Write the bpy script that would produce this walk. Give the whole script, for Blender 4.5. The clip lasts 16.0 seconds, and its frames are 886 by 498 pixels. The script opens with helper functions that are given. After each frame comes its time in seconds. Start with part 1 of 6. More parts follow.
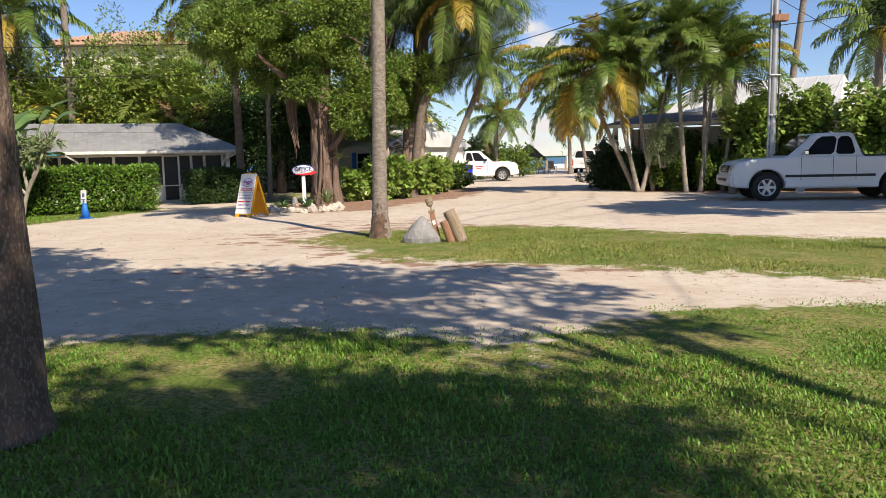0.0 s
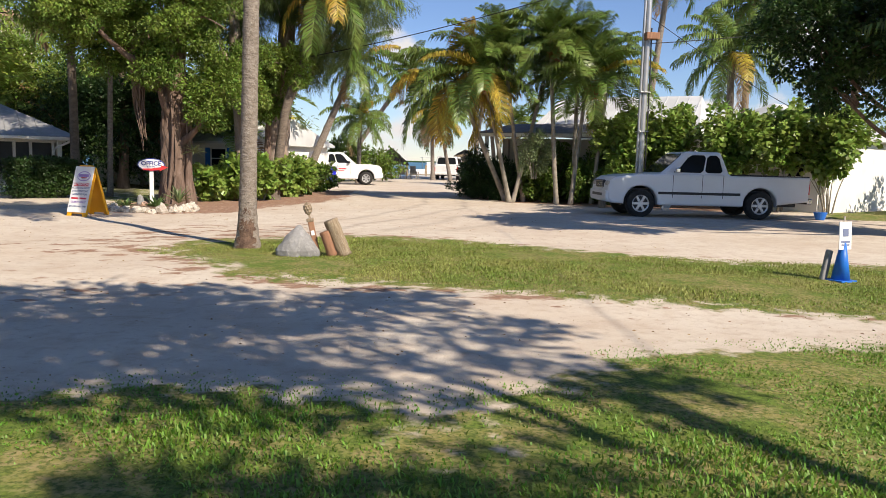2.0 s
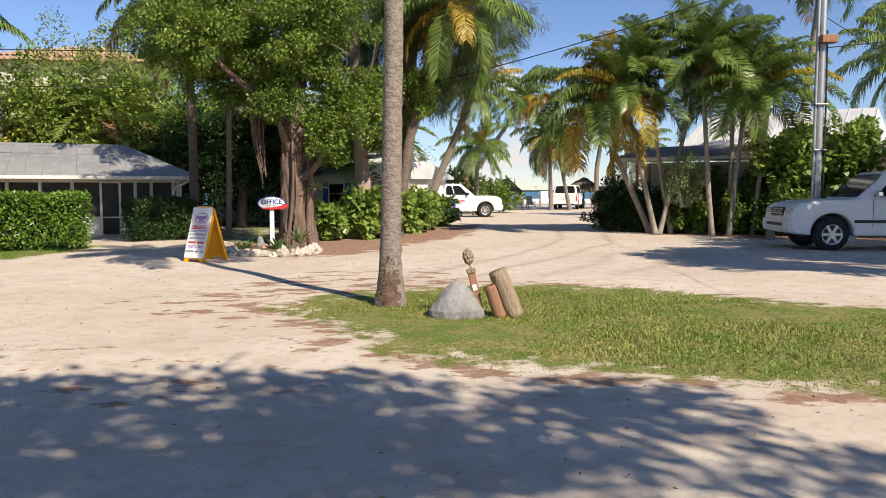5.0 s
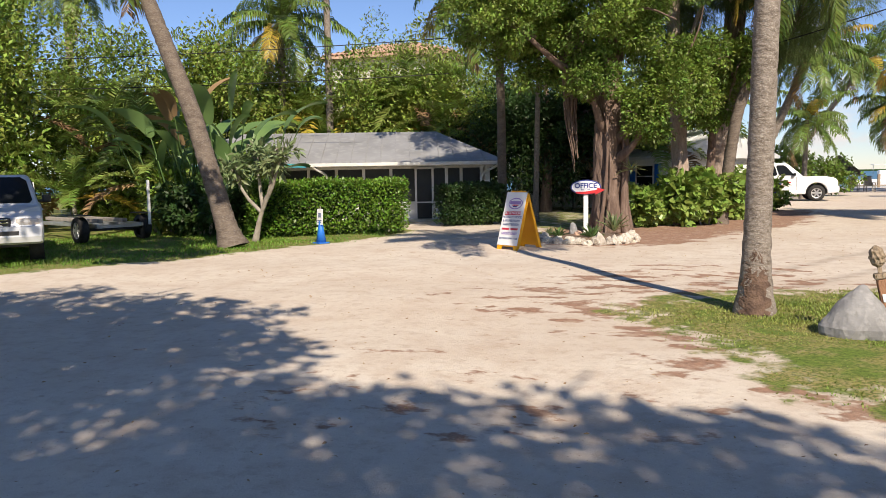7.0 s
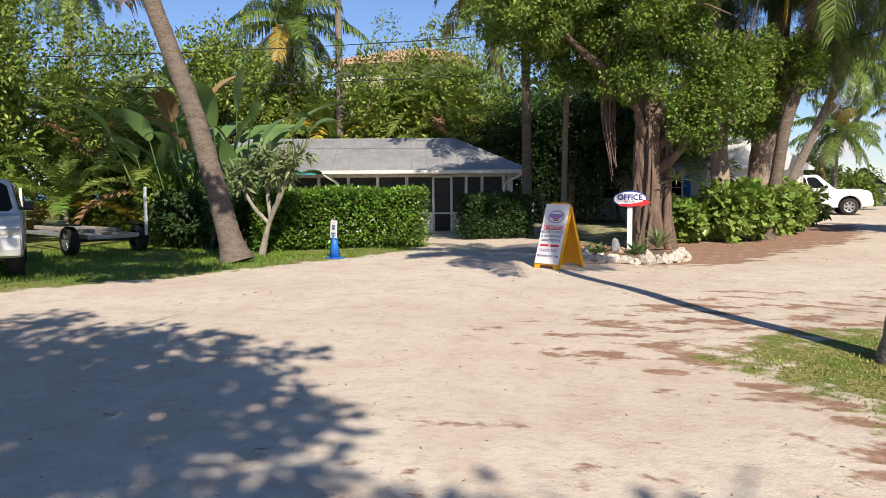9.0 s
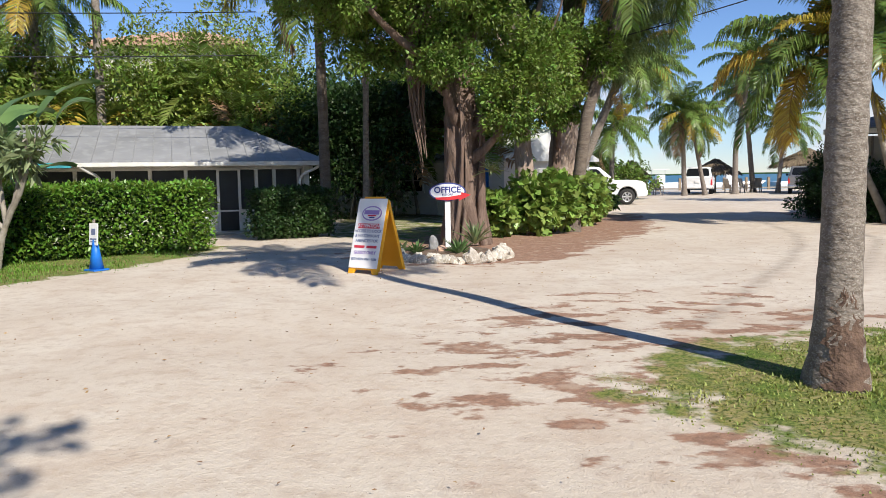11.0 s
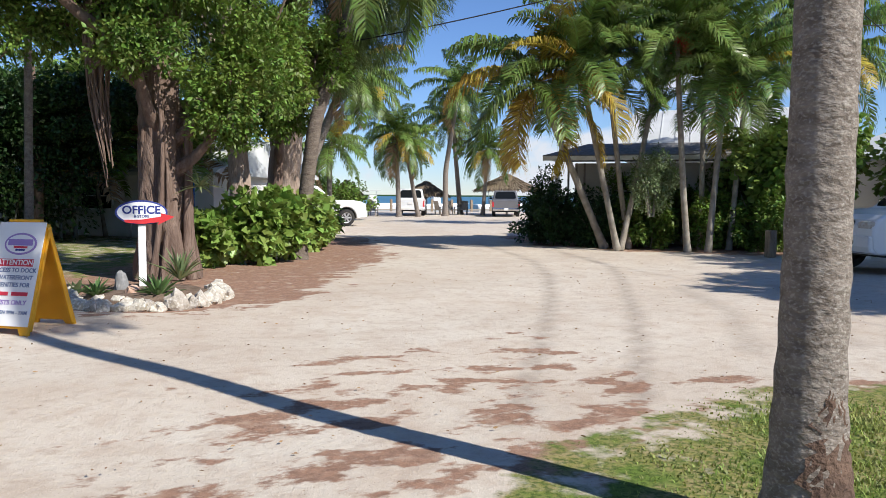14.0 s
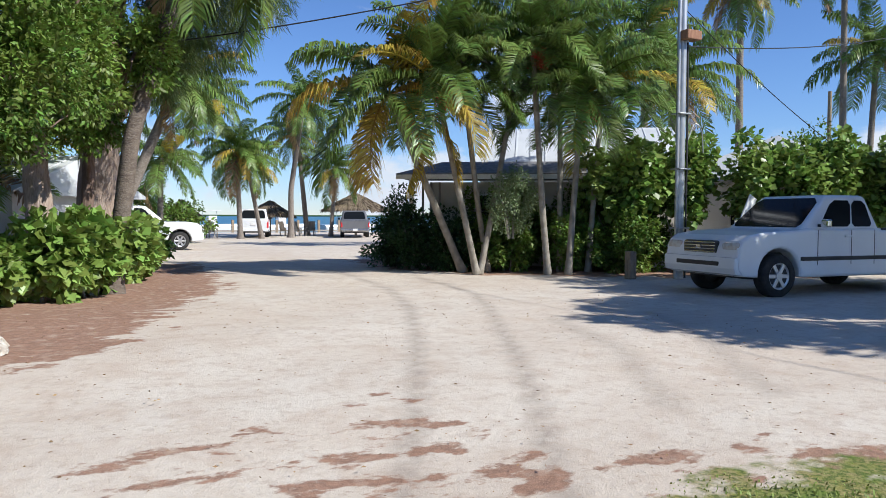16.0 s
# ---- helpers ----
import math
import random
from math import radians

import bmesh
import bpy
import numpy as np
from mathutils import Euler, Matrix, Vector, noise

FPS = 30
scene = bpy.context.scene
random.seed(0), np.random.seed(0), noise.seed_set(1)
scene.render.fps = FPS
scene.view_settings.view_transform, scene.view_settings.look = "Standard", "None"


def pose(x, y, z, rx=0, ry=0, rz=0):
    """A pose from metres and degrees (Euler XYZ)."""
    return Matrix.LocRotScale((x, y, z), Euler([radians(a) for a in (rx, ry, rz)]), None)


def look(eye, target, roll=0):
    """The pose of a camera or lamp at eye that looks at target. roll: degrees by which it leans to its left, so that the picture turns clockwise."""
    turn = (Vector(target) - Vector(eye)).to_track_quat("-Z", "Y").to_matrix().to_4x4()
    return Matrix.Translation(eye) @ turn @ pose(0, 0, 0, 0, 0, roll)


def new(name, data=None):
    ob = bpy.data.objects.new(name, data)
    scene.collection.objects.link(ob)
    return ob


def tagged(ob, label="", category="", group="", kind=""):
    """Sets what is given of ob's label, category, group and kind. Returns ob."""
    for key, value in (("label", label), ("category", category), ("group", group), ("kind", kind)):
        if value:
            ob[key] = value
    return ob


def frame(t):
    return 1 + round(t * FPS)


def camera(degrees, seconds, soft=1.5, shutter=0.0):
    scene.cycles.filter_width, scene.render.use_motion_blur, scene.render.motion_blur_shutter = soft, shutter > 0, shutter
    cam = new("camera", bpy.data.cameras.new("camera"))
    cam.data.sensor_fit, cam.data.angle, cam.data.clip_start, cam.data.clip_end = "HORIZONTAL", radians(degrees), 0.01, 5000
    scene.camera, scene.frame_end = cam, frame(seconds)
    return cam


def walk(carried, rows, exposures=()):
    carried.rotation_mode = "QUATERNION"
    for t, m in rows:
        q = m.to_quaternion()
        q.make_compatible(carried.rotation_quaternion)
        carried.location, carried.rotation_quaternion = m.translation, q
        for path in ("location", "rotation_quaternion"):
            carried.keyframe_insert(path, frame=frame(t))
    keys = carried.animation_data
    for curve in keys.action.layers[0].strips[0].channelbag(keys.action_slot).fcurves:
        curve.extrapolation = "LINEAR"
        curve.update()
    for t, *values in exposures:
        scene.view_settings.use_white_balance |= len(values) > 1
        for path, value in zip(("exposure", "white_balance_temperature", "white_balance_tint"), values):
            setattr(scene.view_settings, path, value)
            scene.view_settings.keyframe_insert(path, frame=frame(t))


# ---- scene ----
cam = camera(61.0, 16.0, soft=0.85)
PATH = [
    (0, (0.492, 0.618, 1.384), (0.401, 2.602, 1.148), -1.3),
    (0.5, (0.262, 0.872, 1.409), (0.288, 2.855, 1.152), -0.3),
    (1, (0.162, 1.276, 1.374), (0.296, 3.254, 1.115), 0.2),
    (1.5, (0.064, 1.674, 1.381), (0.311, 3.642, 1.125), 0.7),
    (2, (0.017, 2.097, 1.404), (0.315, 4.062, 1.176), 1.4),
    (2.5, (-0.107, 2.461, 1.43), (0.176, 4.43, 1.223), 0.5),
    (3, (-0.183, 2.832, 1.46), (0.039, 4.811, 1.274), 0.1),
    (3.5, (-0.311, 3.253, 1.433), (-0.193, 5.244, 1.282), 0.4),
    (3.7, (-0.396, 3.404, 1.436), (-0.3, 5.396, 1.283), 0.1),
    (5.8, (-0.832, 5.344, 1.437), (-0.991, 7.332, 1.286), 0.4),
    (6, (-0.901, 5.462, 1.431), (-1.16, 7.44, 1.285), 0.5),
    (6.5, (-1.185, 5.724, 1.435), (-1.736, 7.639, 1.262), -0.7),
    (7, (-1.434, 5.935, 1.426), (-2.162, 7.788, 1.238), -1.0),
    (7.5, (-1.723, 6.292, 1.423), (-2.598, 8.081, 1.24), -1.2),
    (8, (-2.005, 6.573, 1.439), (-2.883, 8.36, 1.248), -1.8),
    (8.2, (-2.109, 6.712, 1.429), (-2.963, 8.511, 1.244), -1.5),
    (10.3, (-3.099, 8.409, 1.426), (-3.538, 10.352, 1.253), -1.2),
    (10.5, (-3.196, 8.586, 1.423), (-3.559, 10.544, 1.242), -1.3),
    (11, (-3.355, 9.043, 1.397), (-3.546, 11.025, 1.212), -1.0),
    (11.5, (-3.507, 9.49, 1.408), (-3.613, 11.481, 1.245), -1.1),
    (12, (-3.609, 9.938, 1.403), (-3.606, 11.931, 1.238), -1.1),
    (12.5, (-3.639, 10.347, 1.411), (-3.513, 12.336, 1.241), 0.1),
    (13, (-3.66, 10.771, 1.405), (-3.392, 12.745, 1.229), -0.3),
    (13.5, (-3.635, 11.199, 1.405), (-3.2, 13.143, 1.226), -0.5),
    (14, (-3.549, 11.662, 1.416), (-2.981, 13.574, 1.276), 0.4),
    (14.5, (-3.525, 12.018, 1.444), (-2.867, 13.904, 1.335), -0.3),
    (15, (-3.377, 12.424, 1.453), (-2.659, 14.289, 1.373), -0.0),
    (15.5, (-3.225, 12.83, 1.46), (-2.417, 14.658, 1.389), -0.1),
    (16, (-3.041, 13.256, 1.453), (-2.1, 15.019, 1.367), 0.2),
]
walk(cam, [(t, look(eye, to, roll)) for t, eye, to, roll in PATH], [(0, 0.44, 7300, 13), (3.5, 0.42, 7300, 13), (8, 0.42, 7300, 14), (10.5, 0.38, 6650, 10), (13, 0.36, 6450, 10), (16, 0.36, 6000, 9)])

# ---- world, sun ----
SUN = Vector((0.582, -0.785, 0.80)).normalized()
world = bpy.data.worlds.new("sky")
scene.world = world
world.use_nodes = True
wn, wl = world.node_tree.nodes, world.node_tree.links
wn.clear()
w_out = wn.new("ShaderNodeOutputWorld")
w_bg = wn.new("ShaderNodeBackground")
w_sky = wn.new("ShaderNodeTexSky")
w_sky.sky_type = "NISHITA"
w_sky.sun_disc = False
w_sky.sun_elevation = math.asin(SUN.z)
w_sky.sun_rotation = math.atan2(SUN.x, SUN.y)
w_sky.dust_density, w_sky.ozone_density, w_sky.air_density = 0.0, 5.0, 1.0
w_tc = wn.new("ShaderNodeTexCoord")
w_map = wn.new("ShaderNodeMapping")
w_map.inputs["Scale"].default_value = (1.0, 1.0, 1.9)
w_map.inputs["Location"].default_value = (0.35, 0.1, 0.0)
w_noise = wn.new("ShaderNodeTexNoise")
w_noise.inputs["Scale"].default_value = 5.2
w_noise.inputs["Detail"].default_value = 9.0
w_noise.inputs["Roughness"].default_value = 0.55
w_sep = wn.new("ShaderNodeSeparateXYZ")
w_band = wn.new("ShaderNodeMapRange")
w_band.inputs["From Min"].default_value, w_band.inputs["From Max"].default_value = 0.02, 0.30
w_band.inputs["To Min"].default_value, w_band.inputs["To Max"].default_value = 0.01, -0.10
w_add = wn.new("ShaderNodeMath")
w_add.operation = "ADD"
w_ramp = wn.new("ShaderNodeMapRange")
w_ramp.interpolation_type = "SMOOTHSTEP"
w_ramp.inputs["From Min"].default_value, w_ramp.inputs["From Max"].default_value = 0.51, 0.62
w_mix = wn.new("ShaderNodeMix")
w_mix.data_type = "RGBA"
w_mix.inputs[7].default_value = (7.0, 7.2, 7.6, 1)
w_tint = wn.new("ShaderNodeMix")
w_tint.data_type, w_tint.blend_type = "RGBA", "MULTIPLY"
w_tint.inputs[0].default_value = 1.0
w_tint.inputs[7].default_value = (0.90, 0.98, 1.20, 1)
wl.new(w_tc.outputs["Generated"], w_map.inputs[0])
wl.new(w_map.outputs[0], w_noise.inputs["Vector"])
wl.new(w_tc.outputs["Generated"], w_sep.inputs[0])
wl.new(w_sep.outputs["Z"], w_band.inputs["Value"])
wl.new(w_noise.outputs["Fac"], w_add.inputs[0])
wl.new(w_band.outputs[0], w_add.inputs[1])
wl.new(w_add.outputs[0], w_ramp.inputs["Value"])
wl.new(w_sky.outputs[0], w_tint.inputs[6])
wl.new(w_ramp.outputs[0], w_mix.inputs[0])
wl.new(w_tint.outputs[2], w_mix.inputs[6])
wl.new(w_mix.outputs[2], w_bg.inputs["Color"])
w_bg.inputs["Strength"].default_value = 0.088
wl.new(w_bg.outputs[0], w_out.inputs["Surface"])
sun_data = bpy.data.lights.new("sun", "SUN")
sun_data.energy, sun_data.angle, sun_data.color = 5.0, radians(0.53), (1.0, 0.95, 0.86)
sun = new("sun", sun_data)
sun.matrix_world = look(SUN * 60, (0, 0, 0))


# ---- materials ----
def mat(name, base, second=None, rough=0.7, scale=6.0, metal=0.0, bump=0.0, bump_scale=40.0, island=0.0, through_light=0.0,
        spec=0.4, stretch=(1, 1, 1), third=None, random_part=0.0, detail=6.0):
    m = bpy.data.materials.new(name)
    m.use_nodes = True
    n, l = m.node_tree.nodes, m.node_tree.links
    b = n["Principled BSDF"]
    b.inputs["Roughness"].default_value = rough
    b.inputs["Metallic"].default_value = metal
    b.inputs["Specular IOR Level"].default_value = spec
    tc = n.new("ShaderNodeTexCoord")
    mp = n.new("ShaderNodeMapping")
    mp.inputs["Scale"].default_value = stretch
    l.new(tc.outputs["Object"], mp.inputs[0])
    col = n.new("ShaderNodeMix")
    col.data_type = "RGBA"
    col.inputs[6].default_value = (*base, 1)
    col.inputs[7].default_value = (*(second or base), 1)
    t1 = n.new("ShaderNodeTexNoise")
    t1.inputs["Scale"].default_value, t1.inputs["Detail"].default_value = scale, detail
    l.new(mp.outputs[0], t1.inputs["Vector"])
    r1 = n.new("ShaderNodeMapRange")
    r1.inputs["From Min"].default_value, r1.inputs["From Max"].default_value = 0.35, 0.65
    l.new(t1.outputs["Fac"], r1.inputs["Value"])
    l.new(r1.outputs[0], col.inputs[0])
    out = col.outputs[2]
    if third:
        c3 = n.new("ShaderNodeMix")
        c3.data_type = "RGBA"
        c3.inputs[7].default_value = (*third, 1)
        t3 = n.new("ShaderNodeTexNoise")
        t3.inputs["Scale"].default_value, t3.inputs["Detail"].default_value = scale * 5.3, 4
        l.new(mp.outputs[0], t3.inputs["Vector"])
        r3 = n.new("ShaderNodeMapRange")
        r3.inputs["From Min"].default_value, r3.inputs["From Max"].default_value = 0.5, 0.7
        r3.inputs["To Max"].default_value = 0.75
        l.new(t3.outputs["Fac"], r3.inputs["Value"])
        l.new(r3.outputs[0], c3.inputs[0])
        l.new(out, c3.inputs[6])
        out = c3.outputs[2]
    if island or random_part:
        hs = n.new("ShaderNodeHueSaturation")
        if island:
            g = n.new("ShaderNodeNewGeometry")
            src = g.outputs["Random Per Island"]
        else:
            g = n.new("ShaderNodeObjectInfo")
            src = g.outputs["Random"]
        k = island or random_part
        mr = n.new("ShaderNodeMapRange")
        mr.inputs["To Min"].default_value, mr.inputs["To Max"].default_value = 1 - k, 1 + k
        l.new(src, mr.inputs["Value"])
        l.new(mr.outputs[0], hs.inputs["Value"])
        mh = n.new("ShaderNodeMapRange")
        mh.inputs["To Min"].default_value, mh.inputs["To Max"].default_value = 0.5 - k * 0.07, 0.5 + k * 0.04
        l.new(src, mh.inputs["Value"])
        l.new(mh.outputs[0], hs.inputs["Hue"])
        l.new(out, hs.inputs["Color"])
        out = hs.outputs[0]
    l.new(out, b.inputs["Base Color"])
    if bump:
        t2 = n.new("ShaderNodeTexNoise")
        t2.inputs["Scale"].default_value, t2.inputs["Detail"].default_value = bump_scale, 5
        l.new(mp.outputs[0], t2.inputs["Vector"])
        bp = n.new("ShaderNodeBump")
        bp.inputs["Strength"].default_value = min(1.0, bump)
        bp.inputs["Distance"].default_value = 0.02
        l.new(t2.outputs["Fac"], bp.inputs["Height"])
        l.new(bp.outputs[0], b.inputs["Normal"])
    if through_light:
        tr = n.new("ShaderNodeBsdfTranslucent")
        l.new(out, tr.inputs["Color"])
        mx = n.new("ShaderNodeMixShader")
        mx.inputs[0].default_value = through_light
        l.new(b.outputs[0], mx.inputs[1])
        l.new(tr.outputs[0], mx.inputs[2])
        l.new(mx.outputs[0], n["Material Output"].inputs["Surface"])
    return m


def leafmat(name, base, second, k=0.35, rough=0.45, t=0.3):
    return mat(name, base, second, rough=rough, scale=0.7, island=k, through_light=t, spec=0.45)


L_HEDGE = leafmat("hedge_leaf", (0.10, 0.21, 0.025), (0.15, 0.28, 0.035), 0.45, 0.38)
# Near-black leaf; also puts shade into hedge cores and the porch-side hedge.
L_DARK = leafmat("dark_and_shaded_leaf", (0.025, 0.06, 0.016), (0.045, 0.095, 0.02), 0.4, 0.5)
L_TREE = leafmat("tree_leaf", (0.09, 0.165, 0.026), (0.19, 0.275, 0.045), 0.5, 0.52)
L_GRAPE = leafmat("sea_grape_leaf", (0.15, 0.255, 0.045), (0.26, 0.36, 0.085), 0.4, 0.38)
L_JUNGLE = leafmat("jungle_leaf", (0.12, 0.20, 0.03), (0.27, 0.34, 0.065), 0.6, 0.45)
L_PINE = leafmat("needle", (0.11, 0.17, 0.05), (0.18, 0.24, 0.08), 0.35, 0.6, 0.35)
L_SILVER = leafmat("grey_green_leaf", (0.15, 0.21, 0.09), (0.25, 0.30, 0.14), 0.35, 0.45)
L_PALM = leafmat("palm_leaf", (0.12, 0.20, 0.04), (0.21, 0.29, 0.075), 0.45, 0.32, 0.32)
L_PALM_Y = leafmat("yellowing_palm_leaf", (0.42, 0.34, 0.05), (0.55, 0.36, 0.07), 0.3, 0.45, 0.35)
L_PALM_B = leafmat("dead_palm_leaf", (0.25, 0.15, 0.07), (0.33, 0.22, 0.11), 0.3, 0.8, 0.15)
L_ARECA = leafmat("areca_leaf", (0.13, 0.22, 0.04), (0.26, 0.34, 0.08), 0.45, 0.4, 0.35)
L_PADDLE = leafmat("paddle_leaf", (0.10, 0.19, 0.06), (0.17, 0.27, 0.09), 0.3, 0.35, 0.3)
GRASS_DRY = leafmat("dry_grass_blade", (0.18, 0.26, 0.045), (0.32, 0.33, 0.09), 0.45, 0.55, 0.3)
GRASS = leafmat("grass_blade", (0.105, 0.25, 0.024), (0.20, 0.335, 0.05), 0.45, 0.5, 0.35)
BARK_PALM = mat("palm_bark", (0.25, 0.21, 0.175), (0.14, 0.11, 0.088), 0.92, 7.0, bump=1.0, bump_scale=13, stretch=(1.6, 1.6, 2.6), third=(0.38, 0.345, 0.30))
BARK_LICHEN = mat("lichen_spotted_bark", (0.085, 0.055, 0.04), (0.15, 0.095, 0.07), 0.95, 9.0, bump=1.0, bump_scale=30, stretch=(1.5, 1.5, 0.7), third=(0.27, 0.22, 0.18))
BARK_DARKP = mat("dark_palm_bark", (0.10, 0.075, 0.058), (0.165, 0.13, 0.10), 0.9, 5.0, bump=0.9, bump_scale=18, stretch=(1, 1, 2.5), third=(0.22, 0.195, 0.17))
BARK_TREE = mat("tree_bark", (0.13, 0.085, 0.065), (0.22, 0.155, 0.12), 0.95, 5.0, bump=1.0, bump_scale=22, stretch=(2.4, 2.4, 0.35), third=(0.11, 0.07, 0.05))
BARK_PINE = mat("pine_bark", (0.42, 0.33, 0.27), (0.30, 0.22, 0.17), 0.95, 4.0, bump=1.0, bump_scale=18, stretch=(2.6, 2.6, 0.4), third=(0.17, 0.12, 0.09))
BARK_THIN = mat("pale_bark", (0.32, 0.29, 0.24), (0.21, 0.18, 0.14), 0.9, 6.0, bump=0.6, bump_scale=30)
SCAR = mat("bark_scar", (0.075, 0.045, 0.033), (0.16, 0.10, 0.07), 0.95, 9.0, bump=1.0, bump_scale=40)
WHITE = mat("white_wall_paint", (0.78, 0.77, 0.74), (0.68, 0.67, 0.63), 0.75, 1.2, bump=0.15, bump_scale=60)
WHITE_TRIM = mat("white_trim_paint", (0.78, 0.78, 0.75), (0.66, 0.65, 0.61), 0.55, 5.0)
ROOF = mat("grey_metal_roof", (0.29, 0.29, 0.29), (0.22, 0.22, 0.215), 0.45, 0.9, spec=0.4, third=(0.34, 0.34, 0.335))
ROOF_W = mat("pale_metal_roof", (0.62, 0.63, 0.63), (0.5, 0.51, 0.51), 0.45, 0.8)
SHINGLE = mat("grey_shingle", (0.25, 0.24, 0.24), (0.17, 0.17, 0.17), 0.9, 8, bump=0.6)
TEAL = mat("teal_paint", (0.04, 0.30, 0.34), (0.03, 0.22, 0.27), 0.5, 4)
DARK = mat("dark_screen", (0.02, 0.022, 0.022), (0.03, 0.032, 0.03), 0.5, 3)
TILE = mat("terracotta_tile", (0.52, 0.33, 0.23), (0.42, 0.25, 0.17), 0.8, 3, random_part=0.0, third=(0.62, 0.45, 0.34))
STUCCO = mat("pale_stucco", (0.66, 0.62, 0.55), (0.58, 0.54, 0.47), 0.85, 2, bump=0.2)
THATCH = mat("palm_thatch", (0.24, 0.185, 0.125), (0.14, 0.105, 0.07), 0.95, 9, bump=1, bump_scale=30, stretch=(1, 1, 0.5), island=0.25)
CORAL = mat("coral_rock", (0.56, 0.51, 0.43), (0.30, 0.26, 0.20), 0.95, 6, bump=1.0, bump_scale=18, third=(0.75, 0.71, 0.63), random_part=0.2)
GREYROCK = mat("grey_boulder", (0.27, 0.265, 0.26), (0.19, 0.185, 0.18), 0.9, 3, bump=0.7, bump_scale=14, third=(0.34, 0.33, 0.32))
WOOD = mat("weathered_wood", (0.33, 0.25, 0.17), (0.22, 0.16, 0.105), 0.9, 5, bump=0.9, bump_scale=16, stretch=(5, 5, 0.5), third=(0.42, 0.36, 0.27))
WOOD_RED = mat("red_brown_wood", (0.36, 0.19, 0.11), (0.26, 0.13, 0.08), 0.85, 5, bump=0.6, stretch=(4, 4, 0.6))
TEAK = mat("grey_timber", (0.38, 0.34, 0.29), (0.28, 0.24, 0.2), 0.9, 4, stretch=(3, 3, 0.5), bump=0.5)
METAL = mat("galvanised_steel", (0.52, 0.53, 0.54), (0.40, 0.41, 0.42), 0.42, 3, metal=0.75)
CHROME = mat("chrome", (0.75, 0.75, 0.76), rough=0.15, metal=1.0)
ALLOY = mat("alloy_rim", (0.55, 0.55, 0.56), (0.48, 0.48, 0.49), 0.35, 6, metal=0.8)
RUBBER = mat("tyre_rubber", (0.018, 0.018, 0.018), (0.035, 0.033, 0.03), 0.85, 12, bump=0.4)
BLACK = mat("black_plastic", (0.018, 0.018, 0.02), (0.03, 0.03, 0.03), 0.5, 8)
CARWHITE = mat("white_car_paint", (0.74, 0.75, 0.76), (0.70, 0.70, 0.70), 0.25, 1.5, spec=0.55)
CARSILVER = mat("silver_white_paint", (0.62, 0.63, 0.65), (0.57, 0.58, 0.6), 0.28, 1.5, metal=0.2)
CARGREY = mat("grey_car_paint", (0.20, 0.20, 0.21), (0.16, 0.16, 0.17), 0.3, 1.5, metal=0.3)
GLASS = mat("tinted_glass", (0.012, 0.014, 0.016), rough=0.08, spec=0.12)
LAMPGLASS = mat("headlamp_glass", (0.62, 0.60, 0.56), (0.5, 0.42, 0.34), 0.12, 14, spec=0.7)
RED = mat("red_paint", (0.62, 0.035, 0.04), (0.52, 0.03, 0.035), 0.45, 5)
AMBER = mat("amber_lens", (0.65, 0.22, 0.03), rough=0.2)
YELLOW = mat("yellow_plastic", (0.78, 0.38, 0.015), (0.70, 0.33, 0.012), 0.45, 3, bump=0.1)
SIGNWHITE = mat("white_sign_board", (0.80, 0.79, 0.78), (0.73, 0.72, 0.71), 0.5, 3)
NAVY = mat("navy_ink", (0.02, 0.035, 0.20), rough=0.5)
GREYINK = mat("grey_blue_ink", (0.16, 0.19, 0.30), rough=0.5)
REDINK = mat("red_ink", (0.55, 0.035, 0.06), rough=0.5)
LILAC = mat("lilac_ink", (0.30, 0.20, 0.45), rough=0.5)
BLUE = mat("blue_plastic", (0.012, 0.17, 0.62), (0.01, 0.13, 0.50), 0.45, 6)
BINBLUE = mat("blue_bin_plastic", (0.012, 0.02, 0.55), (0.01, 0.015, 0.42), 0.5, 4)
CABLE = mat("black_cable", (0.015, 0.015, 0.015), rough=0.6)
CONC = mat("concrete", (0.5, 0.48, 0.44), (0.4, 0.38, 0.35), 0.9, 4, bump=0.4)


